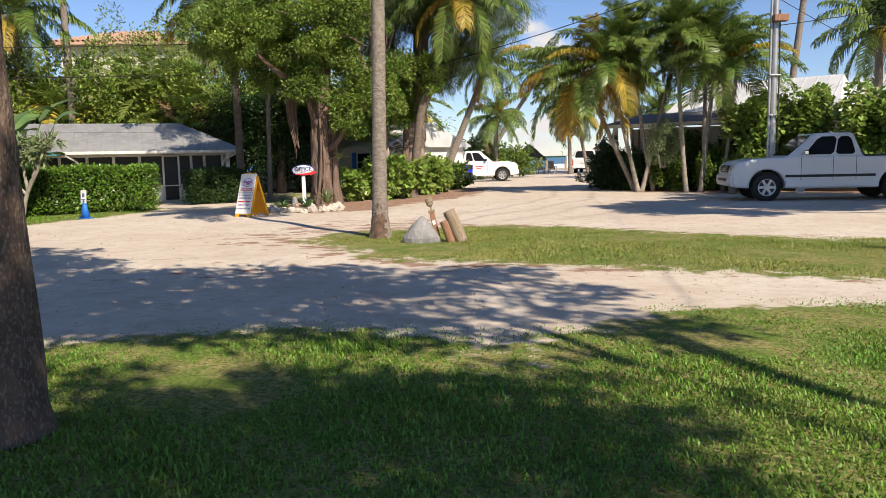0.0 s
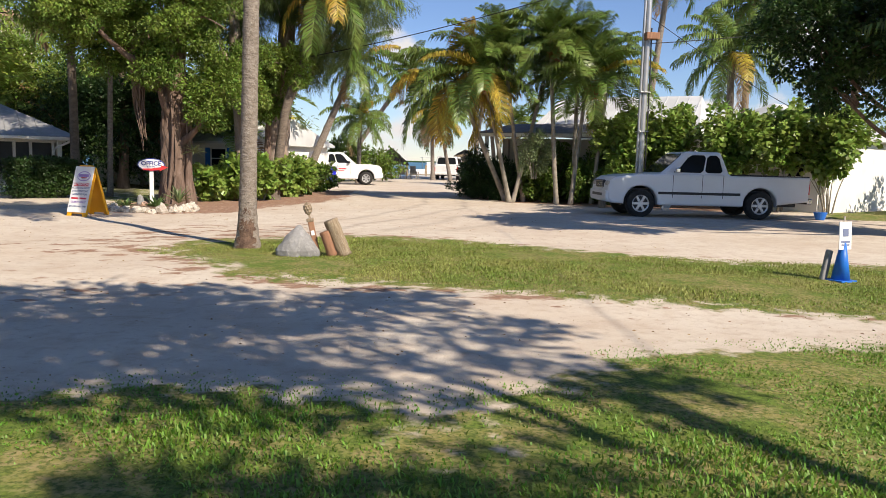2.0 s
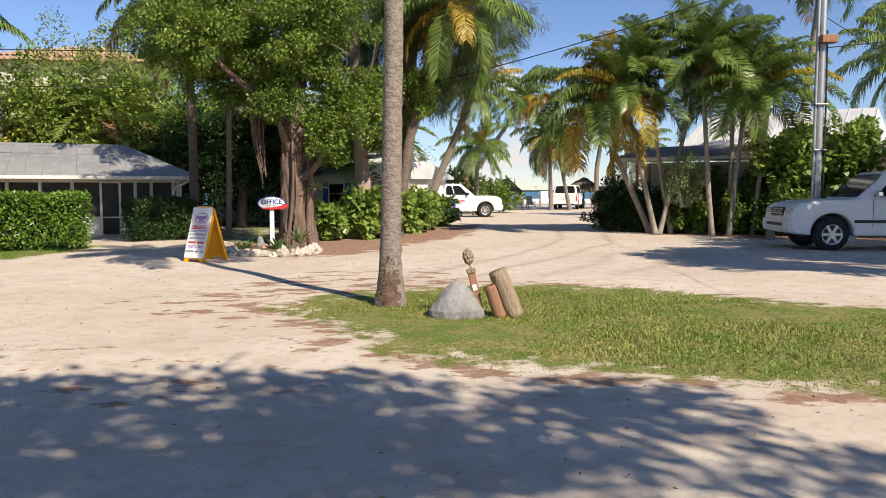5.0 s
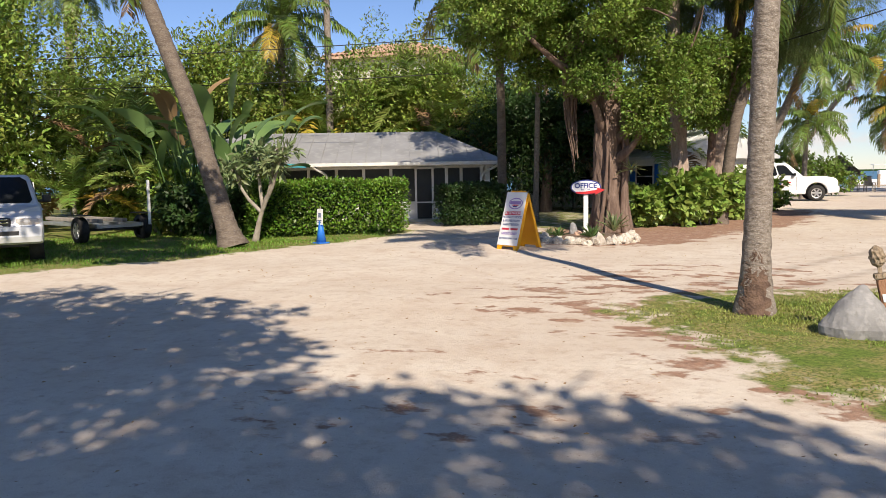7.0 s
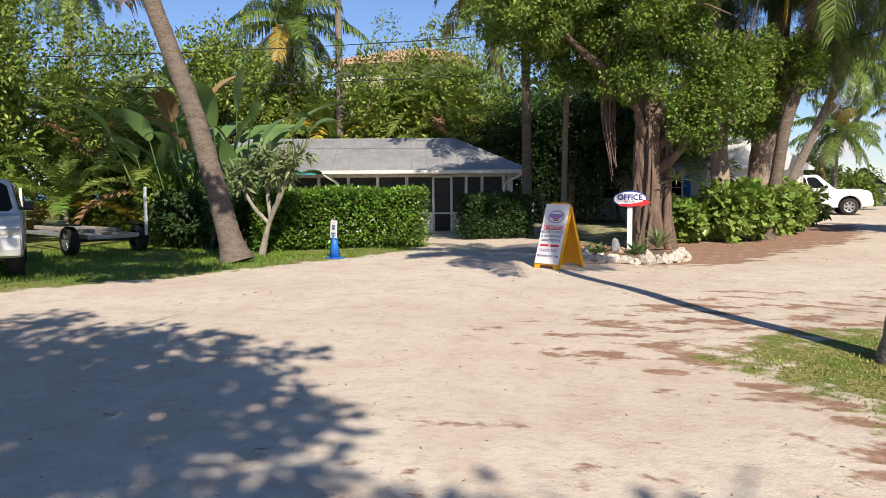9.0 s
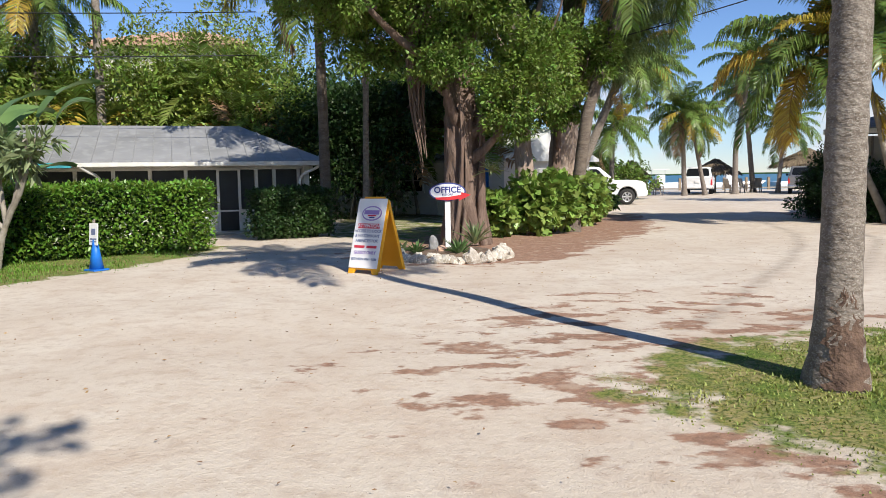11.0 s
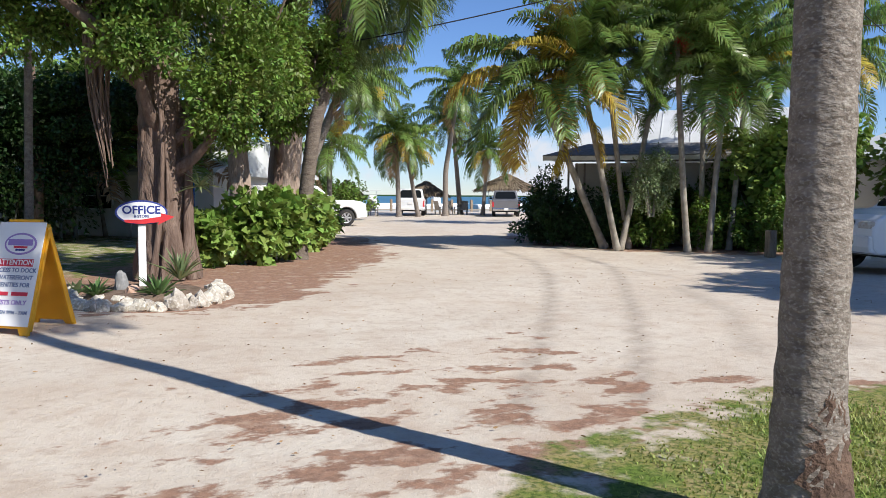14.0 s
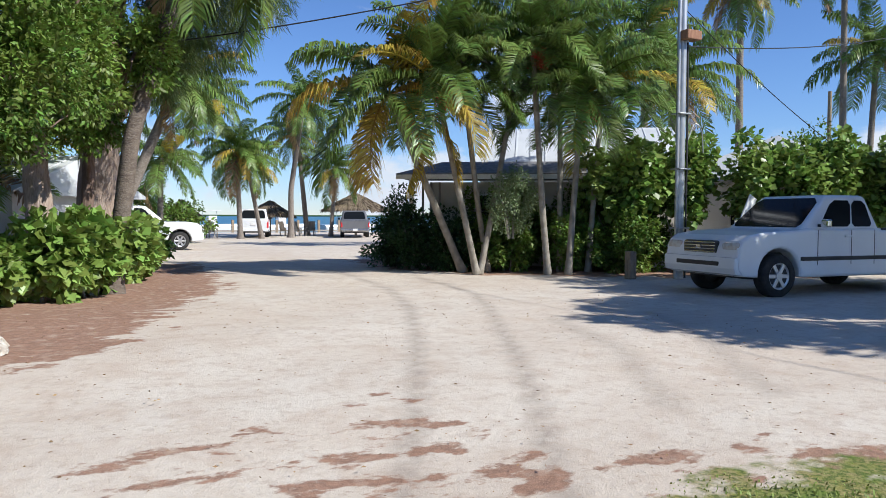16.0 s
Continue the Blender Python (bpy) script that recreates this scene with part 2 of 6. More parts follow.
def ground_material():
    m = bpy.data.materials.new("ground")
    m.use_nodes = True
    n, l = m.node_tree.nodes, m.node_tree.links
    b = n["Principled BSDF"]
    b.inputs["Roughness"].default_value = 0.95
    b.inputs["Specular IOR Level"].default_value = 0.15
    tc = n.new("ShaderNodeTexCoord")

    def noise_node(scale, detail=6, stretch=None, rough=0.6):
        t = n.new("ShaderNodeTexNoise")
        t.inputs["Scale"].default_value, t.inputs["Detail"].default_value = scale, detail
        t.inputs["Roughness"].default_value = rough
        if stretch:
            mp = n.new("ShaderNodeMapping")
            mp.inputs["Scale"].default_value = stretch
            mp.inputs["Rotation"].default_value = (0, 0, radians(-25))
            l.new(tc.outputs["Object"], mp.inputs[0])
            l.new(mp.outputs[0], t.inputs["Vector"])
        else:
            l.new(tc.outputs["Object"], t.inputs["Vector"])
        return t.outputs["Fac"]

    def ramp(v, a, c, lo=0.0, hi=1.0):
        r = n.new("ShaderNodeMapRange")
        r.interpolation_type = "SMOOTHSTEP"
        r.inputs["From Min"].default_value, r.inputs["From Max"].default_value = a, c
        r.inputs["To Min"].default_value, r.inputs["To Max"].default_value = lo, hi
        l.new(v, r.inputs["Value"])
        return r.outputs[0]

    def mixc(f, a, c):
        x = n.new("ShaderNodeMix")
        x.data_type = "RGBA"
        l.new(f, x.inputs[0])
        for s, v in ((x.inputs[6], a), (x.inputs[7], c)):
            if isinstance(v, tuple):
                s.default_value = (*v, 1)
            else:
                l.new(v, s)
        return x.outputs[2]

    def maths(op, a, c):
        x = n.new("ShaderNodeMath")
        x.operation = op
        for s, v in ((x.inputs[0], a), (x.inputs[1], c)):
            if isinstance(v, (int, float)):
                s.default_value = v
            else:
                l.new(v, s)
        return x.outputs[0]

    def attr(name):
        a = n.new("ShaderNodeAttribute")
        a.attribute_name = name
        return a.outputs["Fac"]

    big, mid, fine, grit = noise_node(0.35), noise_node(2.2), noise_node(14, 8), noise_node(90, 4)
    sand = mixc(ramp(big, 0.35, 0.65), (0.56, 0.475, 0.385), (0.62, 0.55, 0.46))
    sand = mixc(ramp(mid, 0.42, 0.72, 0, 0.6), sand, (0.47, 0.36, 0.275))
    sand = mixc(ramp(noise_node(6.5, 7), 0.5, 0.68, 0, 0.5), sand, (0.43, 0.335, 0.26))
    sand = mixc(ramp(fine, 0.52, 0.72, 0, 0.5), sand, (0.45, 0.36, 0.28))
    sand = mixc(ramp(grit, 0.55, 0.75, 0, 0.55), sand, (0.72, 0.66, 0.57))
    sand = mixc(ramp(noise_node(60, 2), 0.68, 0.74, 0, 0.7), sand, (0.22, 0.15, 0.10))
    tread = attr("track")
    sand = mixc(maths("MULTIPLY", tread, ramp(fine, 0.3, 0.6, 0.5, 0.9)), sand, (0.36, 0.30, 0.245))
    dirt = mixc(ramp(fine, 0.35, 0.65), (0.31, 0.165, 0.105), (0.20, 0.105, 0.07))
    dirt = mixc(ramp(noise_node(45, 6, (1, 5, 1)), 0.5, 0.66, 0, 0.6), dirt, (0.42, 0.27, 0.18))
    soil = mixc(ramp(fine, 0.35, 0.65), (0.24, 0.22, 0.065), (0.33, 0.26, 0.13))
    soil = mixc(ramp(mid, 0.42, 0.62), soil, (0.13, 0.19, 0.035))
    soil = mixc(ramp(noise_node(32, 5), 0.42, 0.62, 0, 0.85), soil, (0.065, 0.10, 0.022))
    soil = mixc(ramp(grit, 0.5, 0.7, 0, 0.5), soil, (0.22, 0.26, 0.07))
    wisp = noise_node(2.1, 9, (0.85, 1.3, 1), 0.62)
    lit = maths("ADD", attr("litter"), maths("MULTIPLY", maths("SUBTRACT", wisp, 0.5), 2.4))
    dirt = mixc(ramp(noise_node(4.5, 7), 0.5, 0.7, 0, 0.75), dirt, (0.44, 0.32, 0.235))
    litf = ramp(lit, 0.45, 0.62, 0, 0.9)
    wisp2 = noise_node(3.0, 8)
    gr = maths("ADD", attr("grass"), maths("MULTIPLY", maths("SUBTRACT", wisp2, 0.5), 1.5))
    grf = ramp(gr, 0.42, 0.66)
    c = mixc(litf, sand, dirt)
    c = mixc(grf, c, soil)
    l.new(c, b.inputs["Base Color"])
    bp = n.new("ShaderNodeBump")
    bp.inputs["Strength"].default_value, bp.inputs["Distance"].default_value = 0.55, 0.03
    h = maths("ADD", maths("MULTIPLY", fine, 0.7), maths("MULTIPLY", grit, 0.35))
    l.new(h, bp.inputs["Height"])
    l.new(bp.outputs[0], b.inputs["Normal"])
    return m


GROUND = ground_material()
WATER = mat("sea_water", (0.035, 0.13, 0.20), (0.05, 0.17, 0.25), 0.4, 0.05, bump=0.5, bump_scale=1.2, stretch=(0.5, 2, 1))


# ---- mesh helpers ----
def raw(name, verts, faces, mats, idx=None, smooth=False):
    """A mesh from arrays: verts (n, 3), faces (m, k)."""
    verts = np.asarray(verts, dtype=np.float32).reshape(-1, 3)
    faces = np.asarray(faces, dtype=np.int32)
    me = bpy.data.meshes.new(name)
    k = faces.shape[1]
    me.vertices.add(len(verts))
    me.vertices.foreach_set("co", verts.ravel())
    me.loops.add(faces.size)
    me.loops.foreach_set("vertex_index", faces.ravel())
    me.polygons.add(len(faces))
    me.polygons.foreach_set("loop_start", np.arange(0, faces.size, k, dtype=np.int32))
    me.polygons.foreach_set("loop_total", np.full(len(faces), k, dtype=np.int32))
    for m in (mats if isinstance(mats, (list, tuple)) else [mats]):
        me.materials.append(m)
    if idx is not None:
        me.polygons.foreach_set("material_index", np.asarray(idx, dtype=np.int32))
    if smooth:
        me.polygons.foreach_set("use_smooth", np.ones(len(faces), dtype=bool))
    me.update(calc_edges=True)
    return me


def thing(name, label, category, group="", at=(0, 0, 0), turn=0.0, kind=""):
    e = new(name)
    e.empty_display_size = 0.2
    e.matrix_world = pose(*at, 0, 0, turn)
    return tagged(e, label, category, group, kind)


def put(name, me, parent=None, label="", m=None):
    ob = new(name, me)
    if parent is not None:
        ob.parent = parent
    if m is not None:
        ob.matrix_basis = m
    if label:
        ob["label"] = label
    return ob


def part(name, bm, material, parent=None, label="", m=None, smooth=False):
    me = bpy.data.meshes.new(name)
    bmesh.ops.recalc_face_normals(bm, faces=bm.faces)
    if smooth:
        for f in bm.faces:
            f.smooth = True
    bm.to_mesh(me)
    bm.free()
    me.materials.append(material)
    return put(name, me, parent, label, m)


def box(cx, cy, cz, sx, sy, sz, bevel=0.0, bm=None, m=None):
    bm = bm or bmesh.new()
    r = bmesh.ops.create_cube(bm, size=1.0, matrix=(m or Matrix()) @ Matrix.Translation((cx, cy, cz)) @ Matrix.Diagonal((sx, sy, sz, 1)))
    if bevel:
        edges = list({e for v in r["verts"] for e in v.link_edges})
        bmesh.ops.bevel(bm, geom=edges, offset=bevel, segments=2, affect="EDGES", profile=0.5)
    return bm


def prism(points, lo, hi, bevel=0.0, axis="y", segs=2):
    """A closed outline in the plane across the axis, drawn out from lo to hi."""
    bm = bmesh.new()
    def at(p, d):
        return (p[0], d, p[1]) if axis == "y" else ((p[0], p[1], d) if axis == "z" else (d, p[0], p[1]))
    a = [bm.verts.new(at(p, lo)) for p in points]
    b = [bm.verts.new(at(p, hi)) for p in points]
    f1, f2 = bm.faces.new(a), bm.faces.new(b[::-1])
    for i in range(len(points)):
        j = (i + 1) % len(points)
        bm.faces.new((a[j], a[i], b[i], b[j]))
    bmesh.ops.recalc_face_normals(bm, faces=bm.faces)
    if bevel:
        bmesh.ops.bevel(bm, geom=list({e for f in (f1, f2) for e in f.edges}), offset=bevel, segments=segs, affect="EDGES", profile=0.5)
    return bm


def tube_arrays(points, radii, seg=10, rough=0.0, rng=None, cap=True):
    p = np.asarray(points, float)
    n = len(p)
    tang = np.gradient(p, axis=0)
    tang /= np.linalg.norm(tang, axis=1)[:, None] + 1e-9
    ref = np.array([1.0, 0.13, 0.05]) if abs(tang[0][0]) < 0.8 else np.array([0.05, 1.0, 0.1])
    side = np.cross(tang, ref)
    side /= np.linalg.norm(side, axis=1)[:, None]
    up = np.cross(side, tang)
    a = np.linspace(0, 2 * np.pi, seg, endpoint=False)
    r = np.asarray(radii, float)[:, None] * np.ones((n, seg))
    if rough and rng is not None:
        r = r * (1 + rough * rng.standard_normal((n, seg)))
    v = p[:, None, :] + r[..., None] * (np.cos(a)[None, :, None] * side[:, None, :] + np.sin(a)[None, :, None] * up[:, None, :])
    i, j = np.meshgrid(np.arange(n - 1), np.arange(seg), indexing="ij")
    k = (j + 1) % seg
    f = np.stack([i * seg + j, i * seg + k, (i + 1) * seg + k, (i + 1) * seg + j], -1).reshape(-1, 4)
    v = v.reshape(-1, 3)
    if cap:
        c = len(v)
        v = np.vstack([v, p[:1], p[-1:]])
        jj = np.arange(seg)
        kk = (jj + 1) % seg
        f = np.vstack([f, np.stack([kk, jj, np.full(seg, c), np.full(seg, c)], -1)[:, [0, 1, 2, 2]],
                       np.stack([(n - 1) * seg + jj, (n - 1) * seg + kk, np.full(seg, c + 1), np.full(seg, c + 1)], -1)])
    return v, f


def tube(name, points, radii, material, parent=None, seg=10, rough=0.0, rng=None, label=""):
    v, f = tube_arrays(points, radii, seg, rough, rng, cap=False)
    return put(name, raw(name, v, f, material, smooth=True), parent, label)


def join(chunks):
    vs, fs, o = [], [], 0
    for v, f in chunks:
        vs.append(v)
        fs.append(f + o)
        o += len(v)
    return np.vstack(vs), np.vstack(fs)


def spline(pts, n):
    p = np.asarray(pts, float)
    s = np.concatenate([[0], np.cumsum(np.linalg.norm(np.diff(p, axis=0), axis=1))])
    u = np.linspace(0, s[-1], n)
    q = np.stack([np.interp(u, s, p[:, k]) for k in range(3)], 1)
    for _ in range(max(1, n // 6)):
        q[1:-1] = 0.25 * q[:-2] + 0.5 * q[1:-1] + 0.25 * q[2:]
    return q


# ---- foliage ----
def leaf_arrays(rng, pts, out, size, aspect=0.5, fold=0.25, jitter=0.8, droop=0.2):
    """Folded leaves: two triangles each, at pts, pointing along out with scatter."""
    n = len(pts)
    d = out + jitter * rng.standard_normal((n, 3)) - np.array([0, 0, droop])
    d /= np.linalg.norm(d, axis=1)[:, None] + 1e-9
    up = np.array([0, 0, 1.0]) + 0.6 * rng.standard_normal((n, 3)) + 0.5 * out
    side = np.cross(d, up)
    side /= np.linalg.norm(side, axis=1)[:, None] + 1e-9
    nor = np.cross(side, d)
    s = (size * rng.uniform(0.6, 1.3, n))[:, None]
    base = pts
    tip = pts + d * s
    mid = pts + d * s * 0.45
    a = mid + side * s * aspect * 0.5 + nor * s * fold * 0.3
    b = mid - side * s * aspect * 0.5 + nor * s * fold * 0.3
    v = np.stack([base, a, tip, b], 1).reshape(-1, 3)
    o = np.arange(n)[:, None] * 4
    f = np.concatenate([o + [[0, 1, 2]], o + [[0, 2, 3]]], 0)
    return v, f


def clump_points(rng, centre, radii, n, clumps=40, spread=0.28, shell=0.55):
    """Points in lumps over an uneven ellipsoid, and the way out at each."""
    d = rng.standard_normal((clumps, 3))
    d /= np.linalg.norm(d, axis=1)[:, None]
    r = rng.uniform(shell, 1.0, clumps) * rng.uniform(0.8, 1.12, clumps)
    cc = d * r[:, None]
    k = rng.integers(0, clumps, n)
    e = rng.standard_normal((n, 3))
    e /= np.linalg.norm(e, axis=1)[:, None]
    rr = rng.uniform(0.25, 1.0, n) ** 0.5
    q = cc[k] + e * (rr * spread * rng.uniform(0.75, 1.2, clumps)[k])[:, None]
    radii = np.asarray(radii, float)
    return np.asarray(centre) + q * radii, e * 0.7 + d[k] * 0.5


def box_points(rng, length, width, height, n, lump=0.06):
    """Points over the skin of a clipped hedge lying along x, foot at z = 0."""
    u = rng.uniform(-0.5, 0.5, (n, 3))
    face = rng.choice(5, n, p=[0.32, 0.2, 0.08, 0.08, 0.32])
    out = np.zeros((n, 3))
    for k, (ax, sg) in enumerate(((1, -1), (1, 1), (0, -1), (0, 1), (2, 1))):
        w = face == k
        u[w, ax] = 0.5 * sg - sg * np.abs(rng.normal(0, 0.05, w.sum()))
        out[w, ax] = sg
    p = u * [length, width, height]
    wob = np.sin(p[:, 0] * 3.1 + p[:, 2] * 2) * 0.5 + np.sin(p[:, 0] * 7.3 + p[:, 1] * 5) * 0.5
    p += out * (lump * wob)[:, None] + rng.normal(0, 0.03, (n, 3))
    p[:, 2] += height / 2
    return p, out


def frond_arrays(rng, length, pairs, e0, bend, az, leaflet, hang=0.45, wid=0.05, keel=0.35, origin=(0, 0, 0), twist=0.0):
    """One feather frond: rachis and drooping leaflets."""
    m = 14
    s = np.linspace(0, 1, m)
    ang = e0 - bend * s ** 1.4
    step = length / (m - 1)
    x = np.concatenate([[0], np.cumsum(np.cos(ang[:-1]) * step)])
    z = np.concatenate([[0], np.cumsum(np.sin(ang[:-1]) * step)])
    ca, sa = np.cos(az), np.sin(az)
    P = np.stack([x * ca, x * sa, z], 1) + np.asarray(origin)
    t = np.repeat(np.linspace(0.12, 1.0, pairs), 2)
    sgn = np.tile([1.0, -1.0], pairs)
    t = np.clip(t + rng.normal(0, 0.006, len(t)), 0.1, 1)
    B = np.stack([np.interp(t, s, P[:, k]) for k in range(3)], 1)
    th = np.interp(t, s, ang)
    fw = np.stack([np.cos(th) * ca, np.cos(th) * sa, np.sin(th)], 1)
    sd = np.stack([-np.full_like(t, sa), np.full_like(t, ca), np.full_like(t, twist)], 1)
    up = np.cross(fw, sd)
    L = leaflet * length * (0.35 + 0.65 * np.sin(np.pi * np.clip(t * 0.92 + 0.06, 0, 1)) ** 0.7) * rng.uniform(0.8, 1.15, len(t))
    d = fw * 0.55 + sd * sgn[:, None] * 0.85 + up * keel
    d += 0.12 * rng.standard_normal(d.shape)
    d /= np.linalg.norm(d, axis=1)[:, None]
    w = wid * length * 0.5
    g = np.array([0, 0, -1.0])
    mid = B + d * (L * 0.5)[:, None] + g * (hang * L * 0.16)[:, None]
    tip = B + d * (L * (0.95 - 0.3 * hang))[:, None] + g * (hang * L * 0.75)[:, None]
    a = fw * w
    V = np.stack([B - a * 0.5, B + a * 0.5, mid + a, mid - a, tip], 1).reshape(-1, 3)
    o = np.arange(len(t))[:, None] * 5
    F = np.concatenate([o + [[0, 1, 2]], o + [[0, 2, 3]], o + [[3, 2, 4]]], 0)
    rv, rf = tube_arrays(P, np.linspace(0.012, 0.003, m) * length ** 0.5 * 1.4, 4, cap=False)
    rf = np.concatenate([rf[:, [0, 1, 2]], rf[:, [0, 2, 3]]], 0)
    F2 = np.concatenate([F, rf + len(V)], 0)
    return np.vstack([V, rv]), F2


def palm_crown(name, rng, length, fronds, pairs, leaflet=0.3, hang=0.7, lo=-0.5, hi=1.35, bend=1.5, yellow=0.0, dead=0, wid=0.03, keel=0.3,
               sector=None, green=None):
    chunks, idx = [], []
    for i in range(fronds):
        az = i * 2.39996 + rng.uniform(-0.25, 0.25) if sector is None else rng.uniform(*sector)
        q = (i + 0.5) / fronds
        e0 = hi + (lo - hi) * q + rng.uniform(-0.12, 0.12)
        v, f = frond_arrays(rng, length * rng.uniform(0.82, 1.1), pairs, e0, bend * rng.uniform(0.7, 1.15), az, leaflet, hang, wid, keel, twist=rng.uniform(-0.3, 0.3))
        chunks.append((v, f))
        k = 2 if i >= fronds - dead else (1 if rng.random() < yellow * (0.3 + 1.4 * q) else 0)
        idx.append(np.full(len(f), k))
    v, f = join(chunks)
    return raw(name, v, f, [green or L_PALM, L_PALM_Y, L_PALM_B], np.concatenate(idx))


def trunk_mesh(name, pts, r0, r1, material, rng, rings=0.1, seg=16, swell=1.5, rough=0.02, smooth=True):
    p = spline(pts, max(12, int(np.linalg.norm(np.asarray(pts[-1]) - np.asarray(pts[0])) / rings)))
    s = np.linspace(0, 1, len(p))
    h = s * np.linalg.norm(np.asarray(pts[-1]) - np.asarray(pts[0]))
    r = r0 + (r1 - r0) * s + r0 * (swell - 1) * np.exp(-h / 0.28)
    r = r * (1 + 0.022 * ((np.arange(len(p)) % 2) * 2 - 1))
    v, f = tube_arrays(p, r, seg, rough, rng, cap=False)
    return raw(name, v, f, material, smooth=smooth)


def palm(label, base, top, r0, r1, crown, crown_scale, rng, bark=None, mid=None, name="palm_tree", group="", swell=1.5, spin=0.0):
    t = thing(name, label, "palm tree", group, at=(base[0], base[1], 0))
    b, e = np.zeros(3), np.asarray(top, float) - [base[0], base[1], 0]
    pts = [b, *( [np.asarray(mid, float) - [base[0], base[1], 0]] if mid else []), e]
    put("trunk", trunk_mesh("trunk", pts, r0, r1, bark or BARK_PALM, rng, swell=swell), t)
    put("crown", crown, t, m=pose(*e, 0, 0, spin) @ Matrix.Scale(crown_scale, 4))
    return t


def bush(name, label, base, radii, leaves, size, material, seed, clumps=40, aspect=0.55, stems=5, category="bush", group="", lift=0.9, spread=0.3, shell=0.4, droop=0.2, kind="", jitter=0.8):
    rng = np.random.default_rng(seed)
    t = thing(name, label, category, group, at=base, kind=kind)
    p, o = clump_points(rng, (0, 0, radii[2] * lift), radii, leaves, clumps, spread, shell)
    keep = p[:, 2] > 0.03
    v, f = leaf_arrays(rng, p[keep], o[keep], size, aspect, droop=droop, jitter=jitter)
    put("foliage", raw("foliage", v, f, material), t)
    ch = []
    for i in range(stems):
        a = rng.uniform(0, 6.28)
        e = np.array([np.cos(a) * radii[0] * 0.6, np.sin(a) * radii[1] * 0.6, radii[2] * rng.uniform(0.9, 1.4)])
        st = e * [0.2, 0.2, 0]
        ch.append(tube_arrays(spline([st, st + (e - st) * [0.3, 0.3, 0.5], e], 8), np.linspace(0.03, 0.008, 8), 6, cap=False))
    v, f = join(ch)
    put("stem_cluster", raw("stem_cluster", v, f, BARK_THIN, smooth=True), t)
    return t


def hedge(name, label, a, b, width, height, leaves, size, material, seed, group=""):
    rng = np.random.default_rng(seed)
    a, b = Vector((*a, 0)), Vector((*b, 0))
    L = (b - a).length
    t = thing(name, label, "hedge", group, at=((a + b) / 2)[:], turn=math.degrees(math.atan2(b.y - a.y, b.x - a.x)))
    p, o = box_points(rng, L, width, height, leaves)
    keep = p[:, 2] > 0.06 + 0.08 * rng.random(len(p))
    v, f = leaf_arrays(rng, p[keep], o[keep] * 0.9, size, 0.6, droop=0.0)
    put("foliage", raw("foliage", v, f, material), t)
    # Core leaves take the near-black colour to stand in for shade within the hedge.
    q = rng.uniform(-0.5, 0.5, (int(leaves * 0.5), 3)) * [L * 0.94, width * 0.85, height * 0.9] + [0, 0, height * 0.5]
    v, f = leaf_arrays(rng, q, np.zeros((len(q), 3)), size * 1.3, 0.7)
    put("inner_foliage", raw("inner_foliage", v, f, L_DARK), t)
    ch = []
    for x in np.arange(-L / 2 + 0.2, L / 2 - 0.1, 0.35):
        y0 = rng.uniform(-0.15, 0.15)
        ch.append(tube_arrays(spline([(x, y0, 0), (x + rng.uniform(-0.2, 0.2), y0, height * 0.4), (x + rng.uniform(-0.3, 0.3), y0 * 2, height * 0.85)], 6), np.linspace(0.025, 0.008, 6), 6, cap=False))
    v, f = join(ch)
    put("stem_cluster", raw("stem_cluster", v, f, BARK_THIN, smooth=True), t)
    return t


# ---- ground and sea ----
LAWN_FRONT = [(-12, 5.4), (-4, 5.9), (-2.9, 6.3), (-2.2, 6.55), (-1.2, 6.85), (0, 6.65), (0.6, 6.3), (1.4, 6.7), (2.4, 7.35), (4.4, 7.55), (7, 7.6), (24, 6), (24, -14), (-12, -14)]
LAWN_ISLAND = [(-2.6, 14.6), (-2.7, 13.9), (-2.4, 13.4), (-1.75, 12.5), (-1.05, 11.1), (0.76, 10.4), (2.35, 9.8), (3.8, 9.2), (5.6, 8.4), (8, 7.4), (24, 6), (24, 11.6), (13, 11.6), (9, 12.2),
               (6.7, 12.8), (4.6, 13.7), (2.4, 15.7), (0.4, 16.3), (-1.6, 15.5)]
LAWN_LEFT = [(-12.4, 14.2), (-11.6, 15.9), (-10.9, 17.9), (-10.1, 20.3), (-9.5, 22.6), (-9.8, 25.2), (-14, 26), (-34, 34), (-34, 16), (-17, 15.2)]
LAWN_BACK = [(-8.2, 27), (-5.6, 25.2), (-4.2, 30), (-4, 36), (-13, 46), (-9.6, 34)]
LAWN_RIGHT = [(15, 23), (24, 18.5), (24, 29), (17, 26)]
LITTER_BED = [(-6.6, 23.0), (-5.4, 21.2), (-4.5, 20.9), (-3.4, 21.1), (-2.4, 22.1), (-1.1, 25.6), (0.3, 28.8), (0.7, 31.7), (1.2, 37), (-4.6, 38), (-6.1, 28.6)]
LITTER_RIGHT = [(5.4, 32), (6.6, 29.6), (8.8, 27.8), (11, 26.4), (14, 25.2), (16, 28), (9, 37), (5.9, 37)]
LITTER_SPREAD = [(-5.2, 13.5), (-2.4, 12.4), (0.3, 16.6), (-0.4, 19.0), (-2.6, 18.6), (-4.6, 16.2)]


